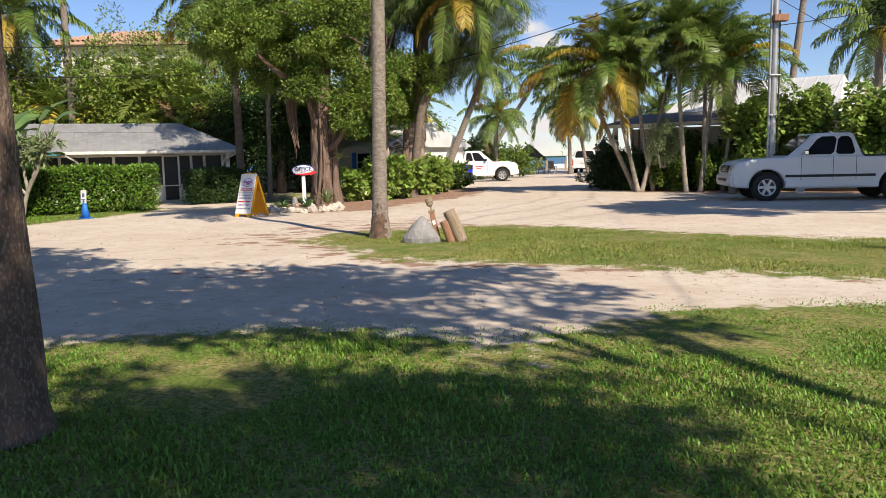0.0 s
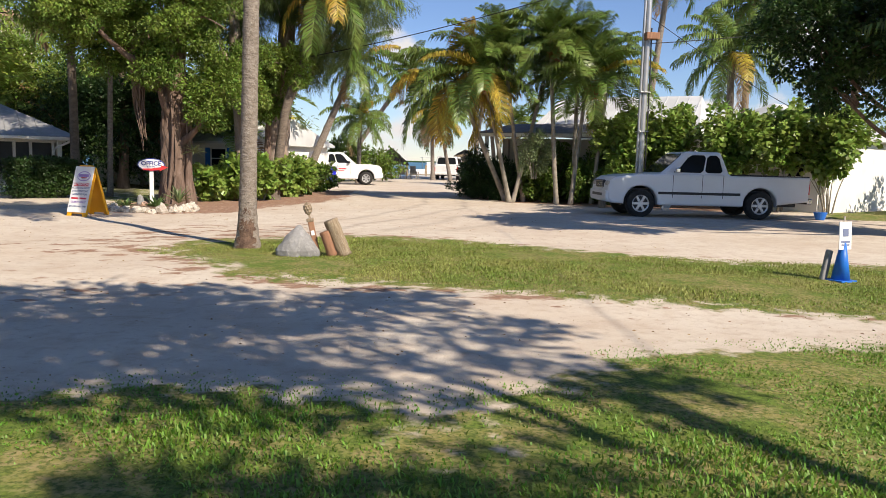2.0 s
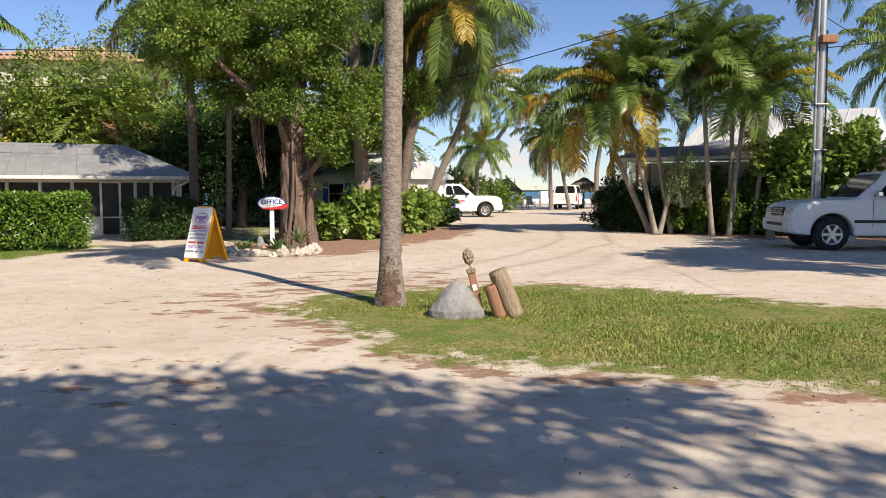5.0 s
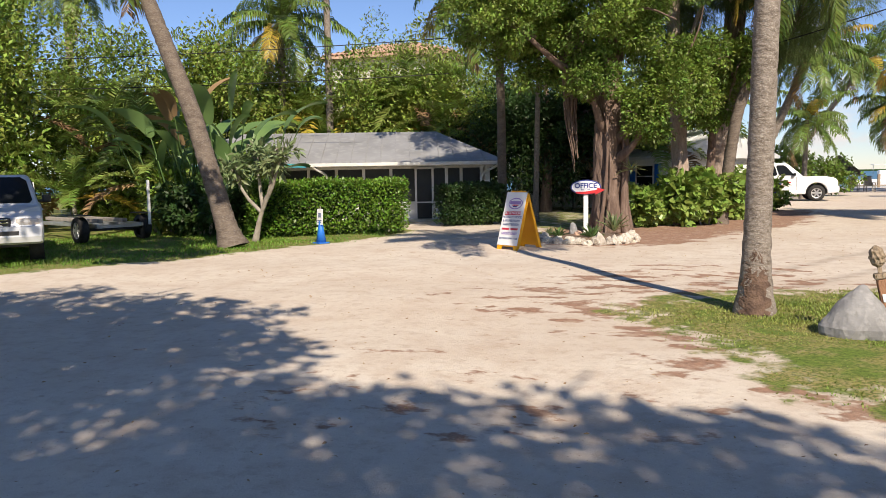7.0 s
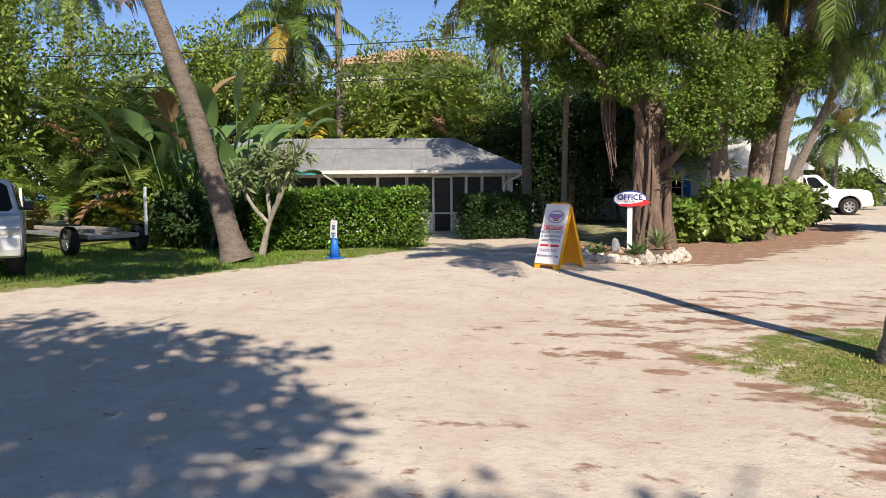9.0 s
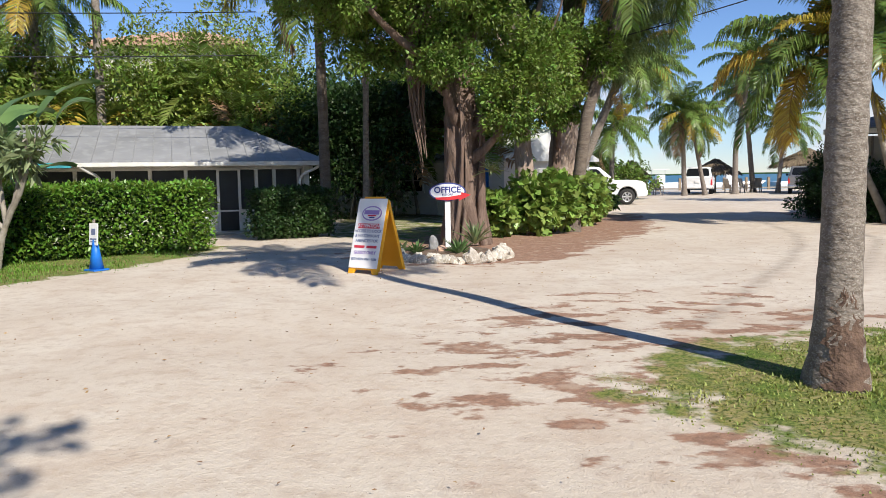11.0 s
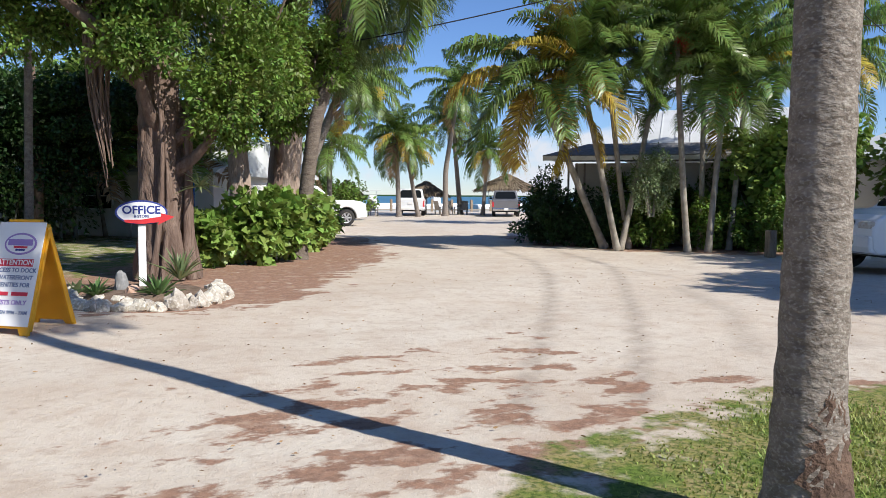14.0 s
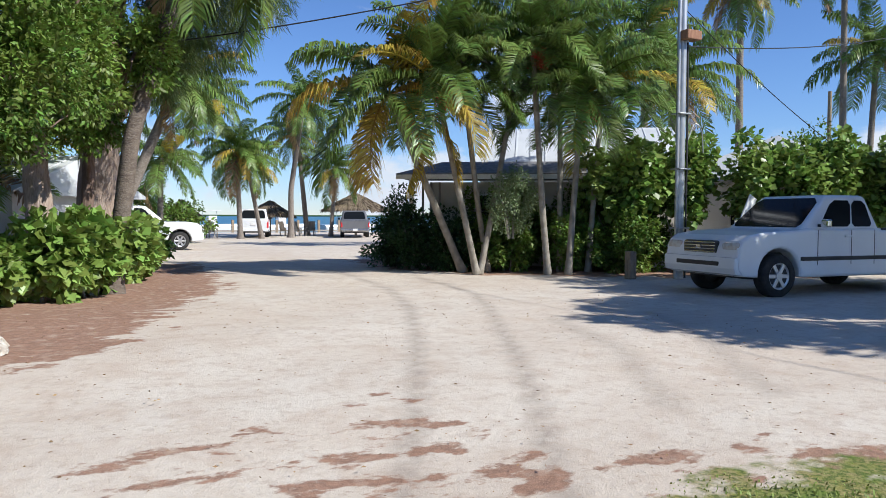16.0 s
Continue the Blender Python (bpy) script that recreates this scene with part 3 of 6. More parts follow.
def inside(px, py, poly):
    """Signed distance to an outline, positive inside."""
    d = np.full(px.shape, 1e9)
    odd = np.zeros(px.shape, bool)
    n = len(poly)
    for i in range(n):
        (ax, ay), (bx, by) = poly[i], poly[(i + 1) % n]
        ex, ey = bx - ax, by - ay
        t = np.clip(((px - ax) * ex + (py - ay) * ey) / (ex * ex + ey * ey), 0, 1)
        d = np.minimum(d, np.hypot(px - ax - t * ex, py - ay - t * ey))
        if ay != by:
            odd ^= ((ay > py) != (by > py)) & (px < ex * (py - ay) / ey + ax)
    return np.where(odd, d, -d)


def soft(px, py, polys, w):
    s = np.max([inside(px, py, q) for q in polys], axis=0)
    return np.clip(0.5 + s / (2 * w), 0, 1)


def line_mask(px, py, pts, w):
    d = np.full(px.shape, 1e9)
    for (ax, ay), (bx, by) in zip(pts[:-1], pts[1:]):
        ex, ey = bx - ax, by - ay
        t = np.clip(((px - ax) * ex + (py - ay) * ey) / (ex * ex + ey * ey), 0, 1)
        d = np.minimum(d, np.hypot(px - ax - t * ex, py - ay - t * ey))
    return np.clip(1.5 - d / w, 0, 1)


def build_ground():
    rng = np.random.default_rng(3)
    xs = np.concatenate([[-1600, -600, -250, -120, -70, -45, -32], np.arange(-26, 26.01, 0.2), [32, 45, 70, 120, 250, 600, 1600]])
    ys = np.concatenate([[-1600, -600, -250, -100, -50, -25, -14], np.arange(-8, 40.01, 0.2), np.arange(41, 78, 1.5), [79, 80.5, 82, 85, 95, 130, 300, 1000, 4000]])
    X, Y = np.meshgrid(xs, ys, indexing="ij")
    Z = 0.012 * np.sin(X * 1.3 + Y * 0.7) + 0.010 * np.sin(X * 0.6 - Y * 1.9) + 0.008 * np.sin(X * 3.1 + Y * 2.3)
    Z = np.where(Y > 79.5, -0.9 * np.clip((Y - 79.5) / 5, 0, 1), Z)
    g = soft(X, Y, [LAWN_FRONT, LAWN_ISLAND, LAWN_LEFT, LAWN_RIGHT], 0.45)
    g = np.minimum(g, 1 - 0.42 * np.exp(-((inside(X, Y, LAWN_ISLAND) - 0.1) / 0.55) ** 2))
    g = np.maximum(g, 0.62 * soft(X, Y, [LAWN_BACK], 0.6))
    bare = np.exp(-(((X - 0.9) / 1.1) ** 2 + ((Y - 5.7) / 0.7) ** 2))
    g = np.clip(g - 0.3 * bare, 0, 1)
    far = (np.abs(X) > 26) & (Y < 76)
    g = np.where(far, 0.9, g)
    li = np.maximum(0.95 * soft(X, Y, [LITTER_BED, LITTER_RIGHT], 0.7), 0.45 * soft(X, Y, [LITTER_SPREAD], 0.9))
    li = np.maximum(li, 0.33 * np.exp(-(((X + 3.2) / 2.6) ** 2 + ((Y - 10.5) / 1.8) ** 2)))
    li = np.maximum(li, 0.28 * np.exp(-(((X + 7.2) / 2.2) ** 2 + ((Y - 21.5) / 1.8) ** 2)))
    li = np.maximum(li, np.where(X < 2.5, 0.5, 0.3) * np.exp(-((inside(X, Y, LAWN_ISLAND) + 0.15) / 0.55) ** 2))
    tr = np.maximum(line_mask(X, Y, [(-1.75, 16.0), (-1.07, 17.4), (-0.36, 18.7), (0.86, 21.2), (2.1, 24.0), (3.2, 27.4), (3.9, 33)], 0.075),
                    line_mask(X, Y, [(-0.75, 16.2), (0.29, 17.95), (1.0, 19.2), (1.85, 20.75), (3.1, 23.2), (4.25, 25.6), (5.0, 30)], 0.075))
    tr = np.maximum(tr, 0.6 * np.maximum(line_mask(X, Y, [(1.2, 17.5), (2.6, 19.6), (3.4, 22)], 0.13), line_mask(X, Y, [(2.3, 17.4), (3.9, 19.6), (5.2, 22)], 0.13)))
    nx, ny = X.shape
    i, j = np.meshgrid(np.arange(nx - 1), np.arange(ny - 1), indexing="ij")
    F = np.stack([i * ny + j, (i + 1) * ny + j, (i + 1) * ny + j + 1, i * ny + j + 1], -1).reshape(-1, 4)
    me = raw("ground", np.stack([X, Y, Z], -1), F, GROUND, smooth=True)
    for name, val in (("grass", g), ("litter", li), ("track", tr)):
        a = me.attributes.new(name, "FLOAT", "POINT")
        a.data.foreach_set("value", val.ravel().astype(np.float32))
    ob = new("ground", me)
    tagged(ob, "pale crushed-coral lane with lawns and brown pine-needle litter", "ground", kind="structure")
    wxs, wys = np.linspace(-3000, 3000, 60), np.concatenate([np.linspace(79, 200, 40), np.geomspace(210, 4800, 30)])
    X, Y = np.meshgrid(wxs, wys, indexing="ij")
    i, j = np.meshgrid(np.arange(59), np.arange(69), indexing="ij")
    F = np.stack([i * 70 + j, (i + 1) * 70 + j, (i + 1) * 70 + j + 1, i * 70 + j + 1], -1).reshape(-1, 4)
    ob = new("water", raw("water", np.stack([X, Y, np.full(X.shape, -0.28)], -1), F, WATER))
    tagged(ob, "calm blue-green sea beyond the beach", "sea", kind="structure")


build_ground()


def build_grass():
    def field(name, label, polys, area, n, h, seed, blade=None, edge=0.30):
        rng = np.random.default_rng(seed)
        x, y = rng.uniform(area[0], area[1], n), rng.uniform(area[2], area[3], n)
        s = np.max([inside(x, y, q) for q in polys], axis=0)
        lump = 0.5 + 0.5 * np.sin(x * 2.3 + 1.3 * np.sin(y * 1.7)) * np.sin(y * 2.9 + x)
        bare = np.exp(-(((x - 0.9) / 1.1) ** 2 + ((y - 5.7) / 0.7) ** 2))
        ok = rng.random(n) < np.clip(edge + s * 0.75, 0, 1) * (0.70 + 0.30 * lump) * (1 - 0.9 * bare)
        ok &= s > -0.35
        x, y, s, lump = x[ok], y[ok], s[ok], lump[ok]
        n = len(x)
        a = rng.uniform(0, 2 * np.pi, n)
        hh = h * rng.uniform(0.45, 1.25, n) * (0.55 + 0.6 * lump) * np.clip(0.55 + s, 0.4, 1)
        lean = rng.uniform(0.3, 1.2, n) * hh
        w = rng.uniform(0.0035, 0.007, n)
        b = np.stack([x, y, np.zeros(n)], 1)
        sd = np.stack([-np.sin(a) * w, np.cos(a) * w, np.zeros(n)], 1)
        d = np.stack([np.cos(a) * lean, np.sin(a) * lean, hh], 1)
        m = b + d * [0.4, 0.4, 0.7]
        V = np.stack([b - sd, b + sd, m + sd * 0.8, m - sd * 0.8, b + d], 1).reshape(-1, 3)
        o = np.arange(n)[:, None] * 5
        F = np.concatenate([o + [[0, 1, 2]], o + [[0, 2, 3]], o + [[3, 2, 4]]], 0)
        ob = new(name, raw(name, V, F, blade or GRASS))
        tagged(ob, label, "grass", kind="stuff")
    field("lawn_grass", "short patchy green lawn grass", [LAWN_FRONT], (-5, 7, 1.5, 8.0), 250000, 0.033, 5)
    field("lawn_grass", "short sunlit lawn grass round the boulder", [LAWN_ISLAND], (-3.3, 8, 6.8, 16.7), 230000, 0.029, 6, GRASS_DRY, 0.16)
    field("lawn_grass", "shaded verge grass beside the hedge", [LAWN_LEFT], (-18, -9, 14, 25), 55000, 0.06, 7)
    field("lawn_grass", "short lawn grass under the shaggy palm", [LAWN_ISLAND, LAWN_FRONT], (6, 15, 3, 13), 60000, 0.036, 8, GRASS_DRY)


build_grass()


def scatter_debris():
    rng = np.random.default_rng(15)
    n = 2600
    x, y = rng.uniform(-9, 6, n), rng.uniform(6, 26, n)
    keep = np.max([inside(x, y, q) for q in (LAWN_ISLAND, LAWN_FRONT)], axis=0) < 0
    x, y = x[keep], y[keep]
    p = np.stack([x, y, np.full(len(x), 0.024)], 1)
    out = np.stack([rng.standard_normal(len(x)), rng.standard_normal(len(x)), np.zeros(len(x))], 1)
    v, f = leaf_arrays(rng, p, out * 2, 0.032, 0.4, jitter=0.1, droop=0)
    ob = new("fallen_leaves", raw("fallen_leaves", v, f, L_PALM_B))
    tagged(ob, "small dry brown leaves and twigs scattered on the lane", "leaf litter", kind="stuff")


scatter_debris()


# ---- buildings ----
def roof_mesh(x0, x1, y0, y1, ze, zr, hip0, hip1, thick=0.06):
    """A hipped or gabled roof, ridge along x."""
    bm = bmesh.new()
    ym = (y0 + y1) / 2
    for dz in (0,):
        a = [bm.verts.new(p) for p in ((x0, y0, ze), (x1, y0, ze), (x1, y1, ze), (x0, y1, ze), (x0 + hip0, ym, zr), (x1 - hip1, ym, zr))]
    b = [bm.verts.new(v.co - Vector((0, 0, thick))) for v in a]
    for s in ((0, 1, 5, 4), (1, 2, 5), (2, 3, 4, 5), (3, 0, 4)):
        bm.faces.new([a[i] for i in s])
        bm.faces.new([b[i] for i in reversed(s)])
    for i in range(4):
        j = (i + 1) % 4
        bm.faces.new((a[i], b[i], b[j], a[j]))
    return bm


def roof_seams(x0, x1, y0, ym, ze, zr, hip1, step, house, material):
    """Standing seams up the front slope."""
    slope = (zr - ze) / (ym - y0)
    x = x0 + step
    while x < x1 - 0.05:
        yend = ym if x < x1 - hip1 else y0 + (ym - y0) * (x1 - x) / hip1
        L = math.hypot(yend - y0, (yend - y0) * slope)
        if L > 0.1:
            m = pose(x, y0, ze + 0.006) @ Matrix.Rotation(math.atan(slope), 4, "X")
            part("roof_seam", box(0, L / 2, 0.006, 0.022, L, 0.022), material, house, m=m)
        x += step


def house_left():
    # origin: right end of the front eave; x runs along the front, y to the back
    h = thing("cottage", "low white cottage with grey metal hip roof and screened porch", "house", at=(-8.55, 29.4, 0), turn=24.5)
    h.matrix_world = h.matrix_world @ Matrix.Diagonal((1.17, 1.17, 1.09, 1))
    part("roof", roof_mesh(-9.5, 0.12, 0.0, 5.8, 1.80, 2.86, 1.8, 1.8), ROOF, h)
    roof_seams(-9.5, 0.12, 0.0, 2.9, 1.80, 2.86, 1.8, 0.41, h, ROOF)
    part("fascia", box(-2.62, -0.012, 1.735, 5.4, 0.03, 0.11, 0.006), WHITE_TRIM, h)
    part("fascia", box(-7.4, -0.012, 1.735, 4.1, 0.03, 0.12, 0.006), TEAL, h, "teal-painted fascia board")
    part("gutter", prism([(-0.10, 1.70), (-0.02, 1.70), (-0.02, 1.79), (-0.03, 1.79), (-0.03, 1.71), (-0.09, 1.71), (-0.105, 1.785), (-0.115, 1.785)], -5.35, 0.1, axis="x"), WHITE_TRIM, h)
    tube("downpipe", spline([(-5.2, -0.06, 1.70), (-5.1, -0.02, 1.60), (-4.85, 0.25, 1.48), (-4.82, 0.31, 1.3), (-4.82, 0.31, 0.05)], 20), [0.035] * 20, WHITE_TRIM, h, 8)
    tube("downpipe", spline([(-0.1, -0.05, 1.70), (-0.2, 0.05, 1.58), (-0.52, 0.29, 1.48), (-0.55, 0.31, 1.3), (-0.55, 0.31, 0.05)], 20), [0.035] * 20, WHITE_TRIM, h, 8)
    part("wall", box(-4.7, 3.0, 0.9, 9.2, 0.12, 1.76), WHITE, h)
    part("wall", box(-0.36, 3.0, 0.9, 0.12, 5.2, 1.72), WHITE, h)
    part("wall", box(-9.2, 3.0, 0.9, 0.12, 5.2, 1.72), WHITE, h)
    part("wall", box(-4.7, 5.5, 0.9, 9.2, 0.12, 1.72), WHITE, h)
    part("porch_ceiling", box(-4.7, 1.7, 1.70, 9.1, 2.6, 0.03), TEAK, h)
    part("porch_floor", box(-4.7, 1.7, 0.03, 9.1, 2.7, 0.06), CONC, h)
    part("knee_wall", box(-4.7, 0.42, 0.28, 9.1, 0.1, 0.56, 0.01), WHITE, h)
    part("sill", box(-4.7, 0.40, 0.58, 9.1, 0.16, 0.04, 0.006), WHITE_TRIM, h)
    part("header_beam", box(-4.7, 0.42, 1.66, 9.1, 0.1, 0.10, 0.005), WHITE_TRIM, h)
    xs = [-9.1, -8.2, -7.3, -6.4, -5.4, -4.62, -3.85, -3.08, -2.35, -1.92, -1.5, -1.08, -0.5]
    for x in xs:
        part("post", box(x, 0.42, 1.11, 0.075, 0.085, 1.02, 0.005), WHITE_TRIM, h)
    for a, b in zip(xs[:-1], xs[1:]):
        part("screen", box((a + b) / 2, 0.44, 1.11, b - a - 0.09, 0.012, 1.0), DARK, h, "dark insect screen")
    d = part("door", box(-2.14, 0.36, 0.86, 0.42, 0.04, 1.56, 0.004), DARK, h, "dark screen door in a white frame")
    part("door_frame", box(-2.14, 0.33, 1.62, 0.5, 0.05, 0.06, 0.004), WHITE_TRIM, d)
    part("door_frame", box(-1.90, 0.33, 0.82, 0.06, 0.05, 1.6, 0.004), WHITE_TRIM, d)
    part("door_frame", box(-2.38, 0.33, 0.82, 0.06, 0.05, 1.6, 0.004), WHITE_TRIM, d)
    for o in list(h.children):
        if o.name.split(".")[0] in ("knee_wall", "sill", "header_beam", "post", "screen", "door"):
            o.location.y += 0.33
    part("end_wall", box(-9.0, 0.70, 0.86, 0.75, 0.14, 1.70, 0.01), WHITE, h, "white rendered end wall")


def window_at(house, x, y, z, w, hgt, axis="x", shutters=None, glass=None):
    """A framed window proud of a wall that runs along the axis, facing -y (or -x)."""
    rot = Matrix() if axis == "x" else Matrix.Rotation(radians(-90), 4, "Z")
    m = Matrix.Translation((x, y, z)) @ rot
    wi = part("window", box(0, -0.012, 0, w, 0.03, hgt), glass or GLASS, house, m=m)
    for dx, dz, sx, sz in ((0, hgt / 2, w + 0.1, 0.06), (0, -hgt / 2, w + 0.14, 0.07), (w / 2, 0, 0.06, hgt), (-w / 2, 0, 0.06, hgt), (0, 0, w, 0.035)):
        part("frame", box(dx, -0.03, dz, sx, 0.05, sz, 0.004), WHITE_TRIM, wi)
    if shutters:
        for s in (-1, 1):
            part("shutter", box(s * (w / 2 + 0.2), -0.02, 0, 0.3, 0.04, hgt + 0.06, 0.005), shutters, wi)


def house_mid():
    h = thing("white_bungalow", "white rendered bungalow with pale metal gable roof", "house", at=(-11.7, 42.4, 0), turn=-35)
    part("wall", box(4.9, 0, 1.1, 9.8, 0.2, 2.2), WHITE, h)
    part("wall", box(0.1, 3.0, 1.1, 0.2, 5.8, 2.2), WHITE, h)
    part("wall", box(9.7, 3.0, 1.1, 0.2, 5.8, 2.2), WHITE, h)
    part("wall", box(4.9, 6.0, 1.1, 9.8, 0.2, 2.2), WHITE, h)
    part("roof", roof_mesh(-0.3, 10.1, -0.45, 6.4, 2.12, 3.3, 0.05, 0.05, 0.1), ROOF_W, h)
    roof_seams(-0.3, 10.1, -0.45, 2.97, 2.12, 3.3, 0.05, 0.5, h, ROOF_W)
    window_at(h, 2.2, -0.11, 1.35, 1.1, 0.9)
    window_at(h, 5.2, -0.11, 1.35, 1.3, 0.9)
    window_at(h, 8.3, -0.11, 1.35, 0.9, 0.9, shutters=BLUE)
    part("pipe", box(6.6, -0.15, 0.35, 0.06, 0.06, 0.7), WHITE_TRIM, h)


def house_red():
    h = thing("villa", "tall pale villa with terracotta tile roof behind the trees", "house", at=(-32.6, 60, 0), turn=8)
    h.matrix_world = h.matrix_world @ Matrix.Diagonal((1, 1, 1.045, 1))
    part("wall", box(5.2, 4, 5.3, 9.6, 7.4, 10.6), STUCCO, h)
    part("roof", roof_mesh(-0.4, 10.8, -0.6, 8.6, 10.7, 12.1, 4.2, 4.2, 0.2), TILE, h)
    ch = []
    for k in range(28):
        x = -0.3 + k * 0.4
        up = min(1, max(0, (x + 0.4) / 4.2), max(0, (10.8 - x) / 4.2))
        if up > 0.05:
            ch.append(tube_arrays(np.array([(x, -0.62, 10.74), (x, -0.6 + 4.6 * up, 10.74 + 1.4 * up)]), [0.11, 0.11], 8, cap=False))
    v, f = join(ch)
    put("roof_tiles", raw("roof_tiles", v, f, TILE, smooth=True), h)
    for x in (2.0, 5.2, 8.4):
        window_at(h, x, 0.29, 9.0, 1.2, 1.2)


def houses_right():
    h = thing("beach_cottage", "pale cottage with white metal roof behind palms and hedge", "house", at=(6.45, 33.15, 0), turn=-35)
    h.matrix_world = h.matrix_world @ Matrix.Diagonal((1, 1, 0.95, 1))
    part("wall", box(4.1, 0.55, 1.3, 7.0, 0.16, 2.6), STUCCO, h)
    part("wall", box(0.6, 3.2, 1.3, 0.16, 5.2, 2.6), STUCCO, h)
    part("wall", box(7.6, 3.2, 1.3, 0.16, 5.2, 2.6), STUCCO, h)
    part("wall", box(4.1, 5.8, 1.3, 7.0, 0.16, 2.6), STUCCO, h)
    part("roof", roof_mesh(1.7, 8.4, 0.4, 6.6, 2.95, 4.6, 0.4, 0.4, 0.1), ROOF_W, h)
    roof_seams(1.7, 8.4, 0.4, 3.5, 2.95, 4.6, 0.4, 0.45, h, ROOF_W)
    part("porch_roof", roof_mesh(-0.3, 8.4, -0.5, 1.9, 2.82, 3.25, 1.2, 0.1, 0.10), SHINGLE, h)
    part("porch_fascia", box(4.05, -0.49, 2.72, 8.7, 0.04, 0.14, 0.01), WHITE_TRIM, h)
    part("porch_post", box(0.1, -0.2, 1.38, 0.13, 0.13, 2.72, 0.01), WHITE_TRIM, h)
    for x in (0.35, 0.6, 0.85):
        part("lattice", box(x, 0.4, 1.6, 0.06, 0.05, 2.0), TEAK, h)
    window_at(h, 2.4, 0.46, 1.7, 1.0, 1.0)
    window_at(h, 5.6, 0.46, 1.7, 1.0, 1.0)
    g = thing("white_cottage", "white block cottage with window behind the parked pickup", "house", at=(16.6, 25.6, 0), turn=29)
    part("wall", box(2.5, 0, 1.3, 5.0, 0.18, 2.6), WHITE, g)
    part("wall", box(0.0, 2.6, 1.3, 0.18, 5.0, 2.6), WHITE, g)
    part("wall", box(5.0, 2.6, 1.3, 0.18, 5.0, 2.6), WHITE, g)
    part("wall", box(2.5, 5.2, 1.3, 5.0, 0.18, 2.6), WHITE, g)
    part("roof", roof_mesh(-0.4, 5.4, -0.4, 5.6, 2.62, 3.9, 1.5, 1.5, 0.1), ROOF_W, g)
    window_at(g, -0.1, 0.9, 1.7, 0.6, 1.0, axis="y")
    window_at(g, -0.1, 3.2, 1.7, 0.9, 1.0, axis="y")


house_left()
house_mid()
house_red()
houses_right()


# ---- vehicles ----
def arc(cx, cz, r, a0, a1, n):
    return [(cx + r * math.cos(a0 + (a1 - a0) * i / n), cz + r * math.sin(a0 + (a1 - a0) * i / n)) for i in range(n + 1)]


def wheel(car, x, y, r, width, side):
    tv = part("wheel", bmesh.new(), RUBBER, car)
    prof = [(r * 0.62, -width / 2), (r * 0.93, -width / 2), (r, -width * 0.36), (r, width * 0.36), (r * 0.93, width / 2), (r * 0.62, width / 2)]
    n = 28
    a = np.linspace(0, 2 * np.pi, n, endpoint=False)
    V = np.array([[(p[0] * math.cos(t), p[1], p[0] * math.sin(t)) for t in a] for p in prof]).reshape(-1, 3)
    F = [[i * n + j, i * n + (j + 1) % n, (i + 1) * n + (j + 1) % n, (i + 1) * n + j] for i in range(5) for j in range(n)]
    tv.matrix_basis = pose(x, y, r)
    tv.data = raw("wheel", V, F, RUBBER, smooth=True)
    q = r * 0.63
    bm = bmesh.new()
    bmesh.ops.create_cone(bm, cap_ends=True, segments=28, radius1=q, radius2=q * 0.96, depth=width * 0.5, matrix=Matrix.Translation((0, side * width * 0.1, 0)) @ Matrix.Rotation(radians(90), 4, "X"))
    part("rim_barrel", bm, BLACK, tv)
    bm = bmesh.new()
    for k in range(6):
        m = Matrix.Rotation(k * math.pi / 3, 4, "Y")
        box(q * 0.5, side * width * 0.38, 0, q, 0.035, q * 0.30, 0.008, bm, m)
    bmesh.ops.create_cone(bm, cap_ends=True, segments=16, radius1=q * 0.3, radius2=q * 0.3, depth=0.06, matrix=Matrix.Translation((0, side * width * 0.39, 0)) @ Matrix.Rotation(radians(90), 4, "X"))
    for i in range(28):
        t0, t1 = 2 * math.pi * i / 28, 2 * math.pi * (i + 1) / 28
        vs = [bm.verts.new((rr * math.cos(t), side * width * yy, rr * math.sin(t))) for rr, yy, t in ((q, 0.44, t0), (q, 0.44, t1), (q * 0.84, 0.38, t1), (q * 0.84, 0.38, t0))]
        bm.faces.new(vs)
    part("rim", bm, ALLOY, tv)


